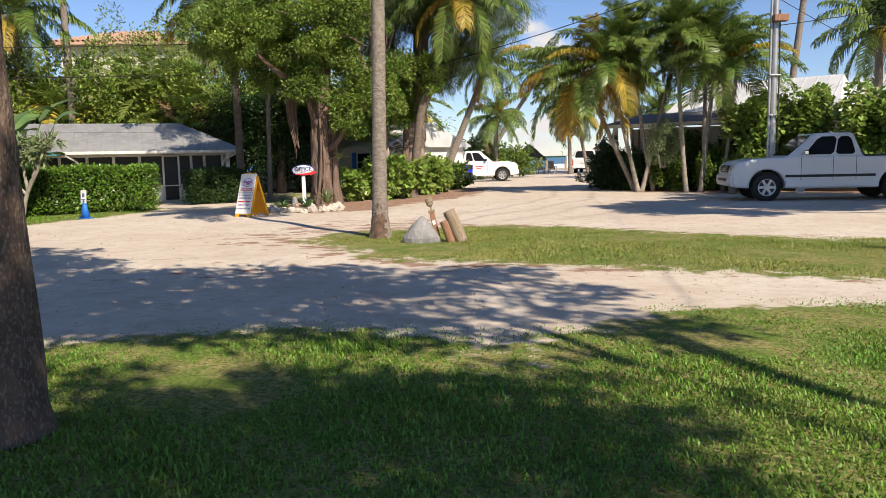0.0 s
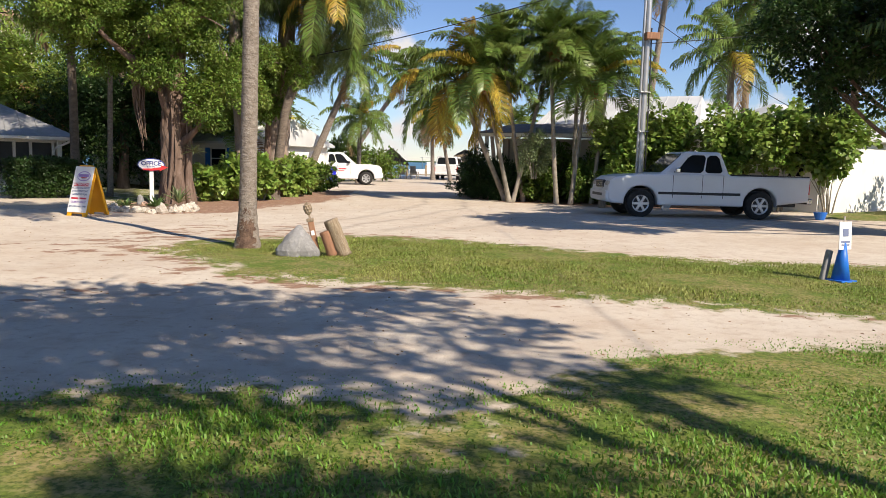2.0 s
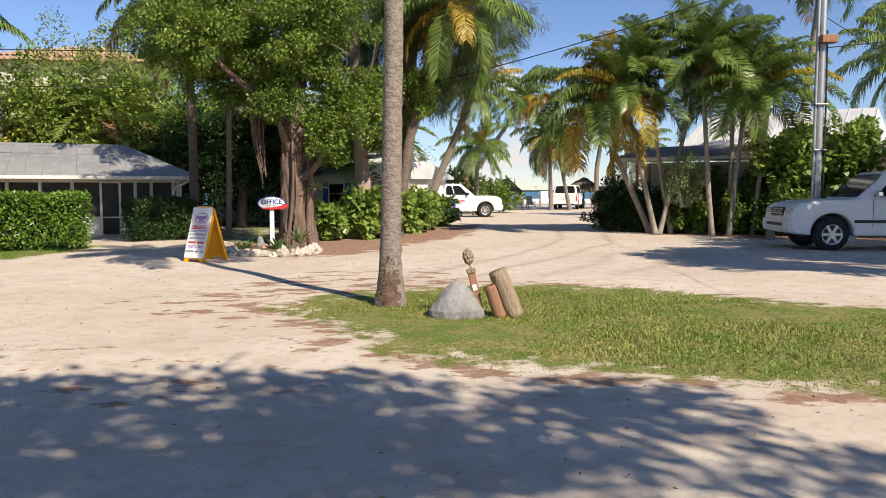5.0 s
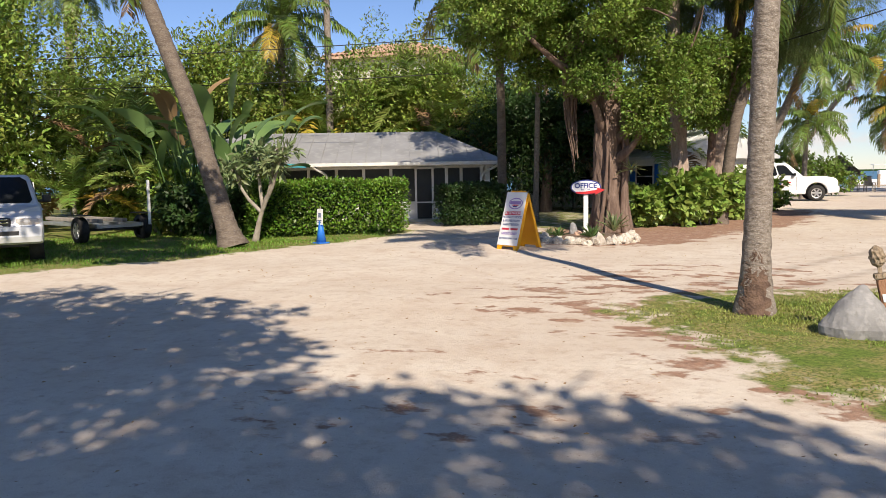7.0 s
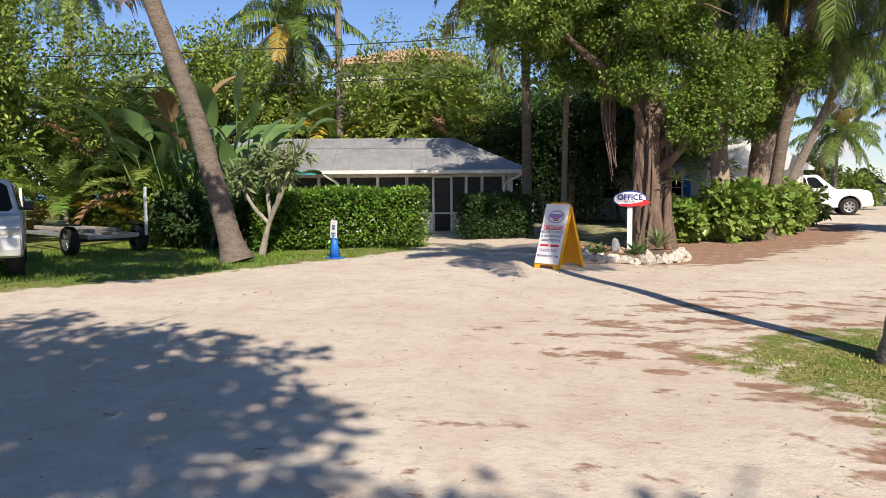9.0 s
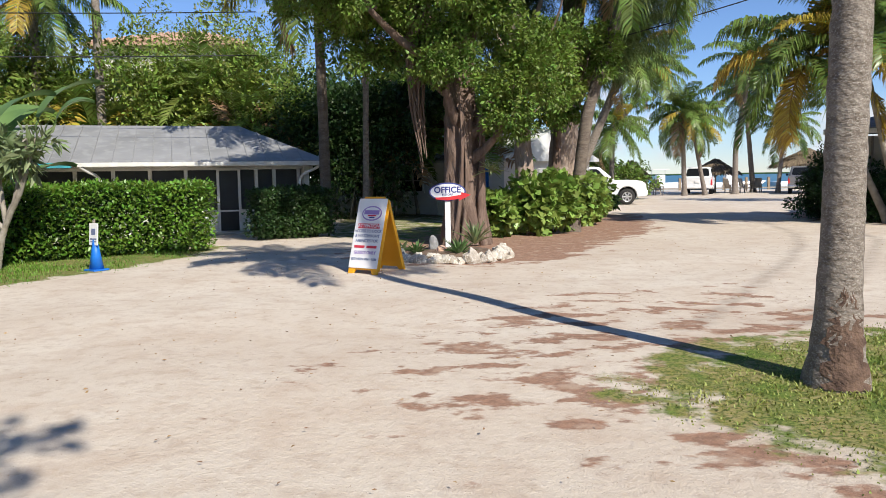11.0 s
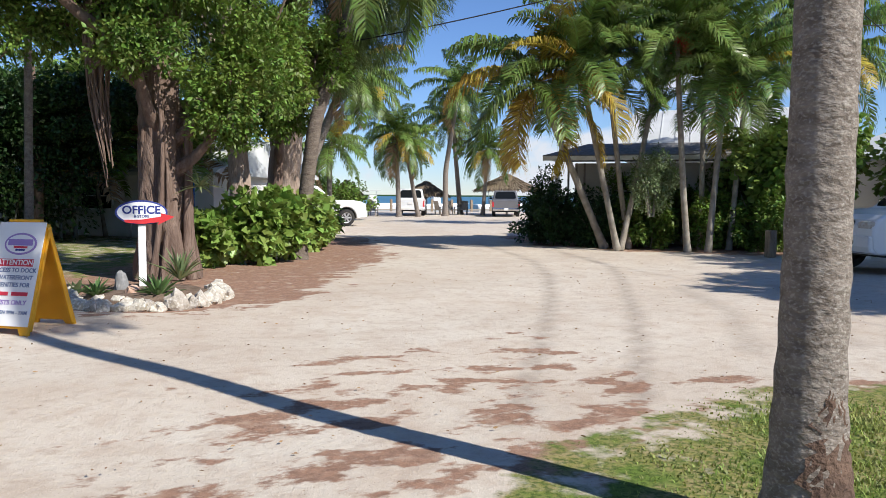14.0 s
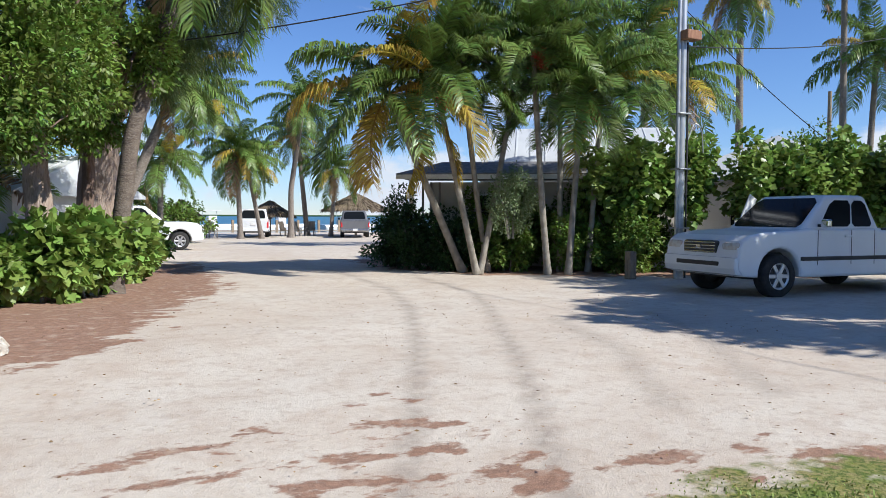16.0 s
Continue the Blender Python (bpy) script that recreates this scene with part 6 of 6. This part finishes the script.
def sandwich_board():
    t = thing("sandwich_board", "yellow plastic folding sign with white lettered panel", "sign", at=(-5.46, 20.32, 0), turn=-29)
    H, W, lean = 1.13, 0.56, 0.34
    ang = math.atan2(lean, H)
    for s, nm in ((-1, "front_leaf"), (1, "back_leaf")):
        m = pose(0, s * lean, 0) @ Matrix.Rotation(s * ang, 4, "X")
        hh = math.hypot(H, lean)
        leaf = part(nm, prism([(-W / 2, 0.0), (-W / 2 + 0.09, 0), (-W / 2 + 0.13, 0.07), (W / 2 - 0.13, 0.07), (W / 2 - 0.09, 0), (W / 2, 0), (W / 2 - 0.02, hh - 0.04), (W / 2 - 0.1, hh), (-W / 2 + 0.1, hh), (-W / 2 + 0.02, hh - 0.04)], -0.022, 0.022, 0.008), YELLOW, t, m=m)
        # raised side lips
        for q in (-1, 1):
            part("rim", box(q * (W / 2 - 0.015), -s * 0.03, hh / 2, 0.03, 0.03, hh - 0.1, 0.008), YELLOW, leaf)
        if s < 0:
            pn = part("panel", box(0, -0.030, hh / 2 + 0.035, W - 0.012, 0.012, hh - 0.11, 0.003), SIGNWHITE, leaf, "white printed panel")
            def at(z):
                return Matrix.Translation((0, -0.0385, z)) @ Matrix.Rotation(radians(90), 4, "X")
            ring = prism(ellipse(0.19, 0.115, 36, 0.02, 0.93), -0.040, -0.037)
            part("emblem", ring, LILAC, leaf, "oval emblem drawn as plain shapes")
            part("emblem_fill", prism(ellipse(0.168, 0.095, 36, 0.02, 0.93), -0.043, -0.039), SIGNWHITE, leaf)
            part("emblem_band", box(0.02, -0.044, 0.945, 0.29, 0.004, 0.065), LILAC, leaf)
            part("emblem_bar", box(0.03, -0.0445, 0.895, 0.16, 0.004, 0.022), REDINK, leaf)
            part("emblem_bar", box(0.03, -0.0445, 0.866, 0.11, 0.004, 0.018), NAVY, leaf)
            part("header_band", box(0, -0.0385, 0.735, 0.42, 0.005, 0.075), REDINK, leaf)
            text_part("lettering", "ATTENTION", 0.075, SIGNWHITE, leaf, Matrix.Translation((0, -0.042, 0.735)) @ Matrix.Rotation(radians(90), 4, "X"), bold=0.001)
            for z, tx, mt in ((0.655, "ACCESS TO DOCK", GREYINK), (0.58, "& WATERFRONT", GREYINK), (0.505, "AMENITIES FOR", GREYINK)):
                text_part("lettering", tx, 0.062, mt, leaf, at(z), bold=0.0012)
            for z, w1, mt in ((0.415, 0.44, REDINK),):
                x = -w1 / 2
                for q in (0.20, 0.19):
                    part("lettering_bar", box(x + q / 2, -0.0385, z, q, 0.004, 0.038), mt, leaf, "line of lettering drawn as a bar")
                    x += q + 0.04
            text_part("lettering", "GUESTS ONLY", 0.066, LILAC, leaf, at(0.325), bold=0.0015)
            text_part("lettering", "BETWEEN 9PM - 7AM", 0.052, GREYINK, leaf, at(0.225), bold=0.0012)
    part("hinge", box(0, 0, H + 0.005, W - 0.2, 0.07, 0.03, 0.01), YELLOW, t)
    return t


sandwich_board()


def office_sign():
    t = thing("office_sign", "oval white office sign with red arrow on a white post", "sign", at=(-4.56, 22.55, 0.05), turn=6)
    part("post", box(0, 0.03, 0.52, 0.10, 0.07, 1.04, 0.008), WHITE_TRIM, t)
    part("backboard", prism(ellipse(0.33, 0.165, 40, 0, 1.12), -0.028, 0.0, 0.004), NAVY, t, "blue oval rim")
    part("face", prism(ellipse(0.305, 0.142, 40, 0, 1.12), -0.034, -0.02, 0.002), SIGNWHITE, t)
    part("arrow", prism([(-0.2, 0.985), (0.0, 0.965), (0.22, 0.99), (0.20, 0.95), (0.42, 1.06), (0.25, 1.11), (0.245, 1.065), (0.0, 1.025), (-0.22, 1.02)], -0.044, -0.036), RED, t, "red arrow")
    text_part("lettering", "OFFICE", 0.15, NAVY, t, Matrix.Translation((0, -0.036, 1.15)) @ Matrix.Rotation(radians(90), 4, "X"), bold=0.004)
    text_part("lettering", "& STORE", 0.05, NAVY, t, Matrix.Translation((0, -0.036, 1.068)) @ Matrix.Rotation(radians(90), 4, "X"), bold=0.001)


office_sign()


def rock_bm(rng, sx, sy, sz, sub=2, rough=0.2, flat=0.3):
    bm = bmesh.new()
    bmesh.ops.create_icosphere(bm, subdivisions=sub, radius=1)
    o = Vector(rng.uniform(-50, 50, 3))
    for v in bm.verts:
        k = 1 + rough * noise.noise(v.co * 1.7 + o) * 1.6 + rough * 0.5 * noise.noise(v.co * 4.5 + o)
        v.co = Vector((v.co.x * sx, v.co.y * sy, max(v.co.z, -flat) * sz)) * k
        v.co.z += flat * sz * 0.85
    return bm


def rock_border():
    rng = np.random.default_rng(44)
    t = thing("rock_border", "ring of white coral rocks round the sign bed", "rocks", at=(-4.5, 22.4, 0))
    for k in range(34):
        a = math.radians(172 + 210 * k / 33)
        rad = 1.0
        p = (rad * 0.98 * math.cos(a) + rng.uniform(-0.06, 0.06), rad * 1.05 * math.sin(a) + rng.uniform(-0.08, 0.08), 0)
        s = rng.uniform(0.08, 0.145) * (1.2 if k > 26 else 0.95)
        part("stone", rock_bm(rng, s * rng.uniform(0.9, 1.4), s, s * rng.uniform(0.8, 1.45), 2, 0.4), CORAL, t, m=pose(*p, 0, 0, rng.uniform(0, 360)))
    for k in range(12):
        p = (rng.uniform(-0.6, 0.7), rng.uniform(-0.6, 0.3), 0.02)
        s = rng.uniform(0.05, 0.1)
        part("stone", rock_bm(rng, s * 1.2, s, s, 2, 0.35), CORAL, t, m=pose(*p, 0, 0, rng.uniform(0, 360)))
    soil = thing("planting_mound", "low mound of brown planting soil", "soil", at=(-4.5, 22.5, 0))
    part("soil", rock_bm(rng, 0.95, 0.9, 0.16, 3, 0.1, 0.1), mat("soil", (0.12, 0.08, 0.055), (0.2, 0.14, 0.1), 0.95, 9, bump=1), soil)


rock_border()


def rosette(name, label, at, n, L, w, material, seed, lo=0.2, hi=1.3):
    rng = np.random.default_rng(seed)
    t = thing(name, label, "plant", "plants round the sign", at=at)
    for k in range(n):
        a, e, l = k * 2.4, rng.uniform(lo, hi), L * rng.uniform(0.7, 1.15)
        d = np.array([math.cos(a) * math.cos(e), math.sin(a) * math.cos(e), math.sin(e)])
        sd = np.array([-math.sin(a), math.cos(a), 0]) * w
        up = np.array([0, 0, w * 0.7])
        V = np.array([-sd + up, 0 * sd, sd + up, d * l * 0.5 - sd * 1.3 + up * 1.3, d * l * 0.5 - up * 0.4, d * l * 0.5 + sd * 1.3 + up * 1.3, d * l + [0, 0, -0.12 * l]])
        F = np.array([[0, 1, 4], [0, 4, 3], [1, 2, 5], [1, 5, 4], [3, 4, 6], [4, 5, 6]])
        put("leaf", raw("leaf", V, F, material), t)


rosette("agave", "spiky green agave in the rock bed", (-4.32, 21.95, 0.08), 40, 0.42, 0.018, L_PADDLE, 1)
rosette("agave", "small spiky agave in the rock bed", (-5.1, 22.2, 0.08), 22, 0.32, 0.022, L_PADDLE, 2)
rosette("agave", "pale dry rosette at the tree's foot", (-4.15, 23.9, 0.1), 36, 0.6, 0.02, L_SILVER, 3, 0.4, 1.5)
rosette("agave", "small grey plant in the rock bed", (-5.4, 22.6, 0.05), 18, 0.3, 0.025, L_SILVER, 4)
rosette("bromeliad", "spiky air plant on the old tree", (-3.85, 24.65, 1.55), 26, 0.4, 0.012, L_SILVER, 5, -0.3, 1.2)
lamp = thing("garden_ornament", "grey stone garden ornament in the rock bed", "ornament", at=(-4.82, 22.45, 0.08))
part("stone", rock_bm(np.random.default_rng(8), 0.09, 0.09, 0.2, 3, 0.12, 0.6), GREYROCK, lamp)
pot = thing("garden_ornament", "orange-brown shell ornament in the rock bed", "ornament", at=(-4.65, 22.1, 0.08))
part("shell", rock_bm(np.random.default_rng(9), 0.1, 0.08, 0.11, 2, 0.3, 0.5), TILE, pot)


def cone_sign(label, at, turn, slab=False):
    t = thing("traffic_cone", label, "cone", "blue cones with notices", at=at, turn=turn)
    part("base", box(0, 0, 0.015, 0.28, 0.28, 0.03, 0.008), BLUE, t)
    bm = bmesh.new()
    bmesh.ops.create_cone(bm, cap_ends=True, segments=24, radius1=0.115, radius2=0.035, depth=0.48, matrix=Matrix.Translation((0, 0, 0.27)))
    part("cone", bm, BLUE, t, smooth=True)
    m = pose(0, -0.03, 0.42, -4, 0, 0)
    n = part("notice", box(0, 0, 0.18, 0.22, 0.012, 0.36, 0.003), SIGNWHITE, t, "white notice card", m=m)
    part("notice_mark", box(0, -0.008, 0.22, 0.10, 0.004, 0.10), GREYINK, n)
    part("notice_bar", box(0, -0.008, 0.10, 0.16, 0.004, 0.025), GREYINK, n)
    part("notice_bar", box(0, -0.008, 0.06, 0.14, 0.004, 0.02), GREYINK, n)
    part("stick", box(0, 0.012, 0.2, 0.03, 0.012, 0.46), TEAK, n)


cone_sign("blue plastic cone carrying a white notice card on the lawn", (6.55, 10.85, 0), 15)
cone_sign("blue plastic cone carrying a white notice card by the hedge", (-10.2, 20.72, 0), -25)
slab = thing("stone_slab", "mossy stone slab leaning against the blue cone", "stone", at=(6.37, 10.95, 0), turn=20)
part("slab", box(0, 0, 0.2, 0.10, 0.06, 0.42, 0.02), GREYROCK, slab, m=pose(0, 0, 0, 0, 14, 0))
tub = thing("blue_tub", "small blue plastic tub behind the pickup", "tub", at=(14.2, 22.2, 0))
bm = bmesh.new()
bmesh.ops.create_cone(bm, cap_ends=True, segments=20, radius1=0.12, radius2=0.19, depth=0.22, matrix=Matrix.Translation((0, 0, 0.12)))
part("tub", bm, BLUE, tub)


def boulder_group():
    rng = np.random.default_rng(5)
    t = thing("boulder", "pointed grey boulder on the grass", "boulder", at=(-0.44, 13.2, 0))
    bm = bmesh.new()
    bmesh.ops.create_icosphere(bm, subdivisions=4, radius=1)
    for v in bm.verts:
        z = max(v.co.z, -0.25)
        k = 1.0 - 0.74 * max(0, z)
        v.co = Vector((v.co.x * 0.31 * k, v.co.y * 0.22 * k, z * 0.37))
        v.co += Vector((0.02, 0, 0)) * z + v.co * 0.14 * noise.noise(v.co * 4 + Vector((3, 1, 7))) + v.co * 0.05 * noise.noise(v.co * 14)
        v.co.z += 0.09
    part("stone", bm, GREYROCK, t)
    p = thing("driftwood_post", "leaning red-brown post topped with a carved pineapple finial", "post", at=(-0.16, 13.32, 0))
    part("post", box(0, 0, 0.25, 0.085, 0.085, 0.52, 0.01), WOOD_RED, p, m=pose(0, 0, 0, 0, -12, 0))
    part("cap", box(0, 0, 0.53, 0.11, 0.11, 0.05, 0.012), WOOD, p, m=pose(0, 0, 0, 0, -12, 0))
    part("notice", box(0.0, -0.046, 0.34, 0.05, 0.008, 0.07), SIGNWHITE, p, m=pose(0, 0, 0, 0, -12, 0))
    bm = bmesh.new()
    bmesh.ops.create_icosphere(bm, subdivisions=3, radius=0.062)
    for v in bm.verts:
        v.co *= 1 + 0.16 * math.sin(v.co.z * 120 + math.atan2(v.co.y, v.co.x) * 5) * math.sin(math.atan2(v.co.y, v.co.x) * 5 - v.co.z * 60)
        v.co.z *= 1.5
    part("finial", bm, WOOD, p, m=pose(0, 0, 0, 0, -12, 0) @ Matrix.Translation((0, 0, 0.70)))
    part("neck", box(0, 0, 0.58, 0.03, 0.03, 0.1), WOOD, p, m=pose(0, 0, 0, 0, -12, 0))
    for lab, x, L, r, tilt, mt, yy in (("cut weathered log leaning beside the boulder", 0.23, 0.55, 0.105, -22, WOOD, 13.25), ("short brown wood offcut leaning on the log", 0.06, 0.36, 0.075, -20, WOOD_RED, 13.22)):
        g = thing("log", lab, "log", at=(x, yy, 0))
        v, f = tube_arrays(spline([(0, 0, -0.02), (0, 0, L / 2), (0, 0, L)], 12), np.linspace(r * 1.05, r, 12), 16, 0.035, rng)
        o = put("log", raw("log", v, f, mt), g, m=pose(0, 0, 0.02, 0, tilt, 0))


boulder_group()


# ---- beach ----
def tiki_hut(label, x, y, zt, ze, r):
    t = thing("thatched_umbrella", label, "beach hut", "thatched huts", at=(x, y, 0))
    tube("pole", [(0, 0, 0), (0, 0, ze), (0, 0, zt - 0.1)], [0.09, 0.08, 0.07], WOOD, t, 8)
    rng = np.random.default_rng(int(x * 7))
    n = 2600
    a, s = rng.uniform(0, 6.283, n), np.sqrt(rng.random(n))
    z = zt - (zt - ze) * s
    p = np.stack([r * s * np.cos(a) * 0.97, r * s * np.sin(a) * 0.97, z + 0.05], 1)
    d = np.stack([np.cos(a), np.sin(a), np.full(n, -(zt - ze) / r)], 1)
    v, f = leaf_arrays(rng, p, d, 0.5, 0.22, 0.1, 0.12, 0.25)
    put("thatch_fringe", raw("thatch_fringe", v, f, THATCH), t)
    bm = bmesh.new()
    bmesh.ops.create_cone(bm, cap_ends=False, segments=24, radius1=r, radius2=0.05, depth=zt - ze, matrix=Matrix.Translation((0, 0, (zt + ze) / 2)))
    part("thatch", bm, THATCH, t)


tiki_hut("brown palm-thatch beach umbrella", 4.95, 64, 2.5, 1.45, 1.15)
tiki_hut("brown palm-thatch beach umbrella by the parked car", 11.9, 68.5, 2.6, 1.6, 1.6)
tiki_hut("large palm-thatch beach hut behind the shrubs", 17.9, 66.5, 3.2, 2.0, 2.4)


def beach_chair(x, y, turn):
    t = thing("beach_chair", "grey timber slatted beach chair", "chair", "beach chairs", at=(x, y, 0), turn=turn)
    part("seat", box(0, 0, 0.38, 0.5, 0.55, 0.04, 0.01), TEAK, t)
    part("backrest", box(0, 0, 0.35, 0.5, 0.04, 0.75, 0.01), TEAK, t, m=pose(0, 0.27, 0.38, -18, 0, 0))
    for sx in (-0.27, 0.27):
        part("armrest", box(sx, -0.02, 0.6, 0.09, 0.62, 0.03, 0.01), TEAK, t)
        for sy in (-0.25, 0.25):
            part("leg", box(sx, sy, 0.3, 0.06, 0.06, 0.6), TEAK, t)


for x, y, a in ((4.0, 63.0, 20), (5.9, 64.0, 160), (6.9, 64.4, 10), (13.6, 66.6, 40), (14.6, 67.2, -30), (12.6, 66.9, 120)):
    beach_chair(x, y, a)


def dock():
    t = thing("boat_dock", "white boats and low dock along the shore", "dock", at=(16, 82, 0))
    part("deck", box(0, 0, 0.1, 16, 1.6, 0.12), TEAK, t)
    for k in range(9):
        part("piling", box(-8 + 2 * k, -0.7, 0.3, 0.22, 0.22, 1.6, 0.03), WOOD, t)
    for k in range(3):
        b = thing("motor_boat", "white motor boat moored at the dock", "boat", "moored boats", at=(11 + 6.5 * k, 84.5, -0.25), turn=4)
        part("hull", prism([(-2.6, 0.05), (2.2, 0.05), (3.1, 1.0), (-2.7, 0.85)], -0.95, 0.95, 0.2), CARWHITE, b)
        part("console", box(-0.2, 0, 1.3, 0.8, 0.8, 0.8, 0.08), CARWHITE, b)
        part("canopy", box(-0.3, 0, 2.2, 1.6, 1.4, 0.06, 0.02), WHITE_TRIM, b)
        for sx in (-0.9, 0.4):
            part("canopy_post", box(sx, 0.5, 1.55, 0.04, 0.04, 1.3), METAL, b)


dock()
far_isle = thing("far_shore", "low dark green line of distant mangrove shore", "shore", at=(760, 2950, 0), kind="structure")
part("far_shore_trees", box(0, 0, 3, 1500, 40, 6, 1.5), L_DARK, far_isle)


def wheelie_bin():
    t = thing("wheelie_bin", "bright blue wheeled rubbish bin beside the bushes", "bin", at=(0.0, 42.6, 0), turn=10)
    part("body", prism([(-0.24, 0.06), (0.24, 0.06), (0.29, 1.0), (-0.29, 1.0)], -0.3, 0.3, 0.03), BINBLUE, t)
    part("lid", box(0, 0, 1.03, 0.62, 0.66, 0.06, 0.02), BINBLUE, t)
    for s in (-0.24, 0.24):
        part("wheel", box(s, 0.3, 0.1, 0.06, 0.2, 0.2, 0.05), BLACK, t)
    part("handle", box(0, 0.36, 0.95, 0.5, 0.04, 0.04, 0.01), BINBLUE, t)


wheelie_bin()


# ---- hanging strands on the old tree ----
rng = np.random.default_rng(91)
strands = thing("hanging_roots", "dark brown mass of dead hanging roots on the old tree", "roots", at=(-5.4, 24.8, 0))
for k in range(26):
    x, y = rng.uniform(-0.16, 0.16), rng.uniform(-0.1, 0.1)
    lo = rng.uniform(1.5, 2.7)
    v, f = tube_arrays(spline([(x * 1.6 + 0.1, y, 5.0), (x * 1.6, y, 3.8), (x * 0.9 + rng.uniform(-0.05, 0.05), y, (lo + 3.8) / 2), (x * 0.5 + 0.14, y, lo)], 14), np.linspace(0.035, 0.008, 14), 5, 0.1, rng, cap=False)
    put("root", raw("root", v, f, BARK_TREE, smooth=True), strands)

# ---- board leaning behind the parked pickup ----
board = thing("leaning_board", "long pale board leaning in the hedge behind the pickup", "board", at=(11.0, 25.75, 0), turn=0)
part("board", box(0, 0, 1.12, 0.26, 0.05, 2.24, 0.02), WHITE_TRIM, board, m=pose(0, 0, 0, 0, 29, 0))
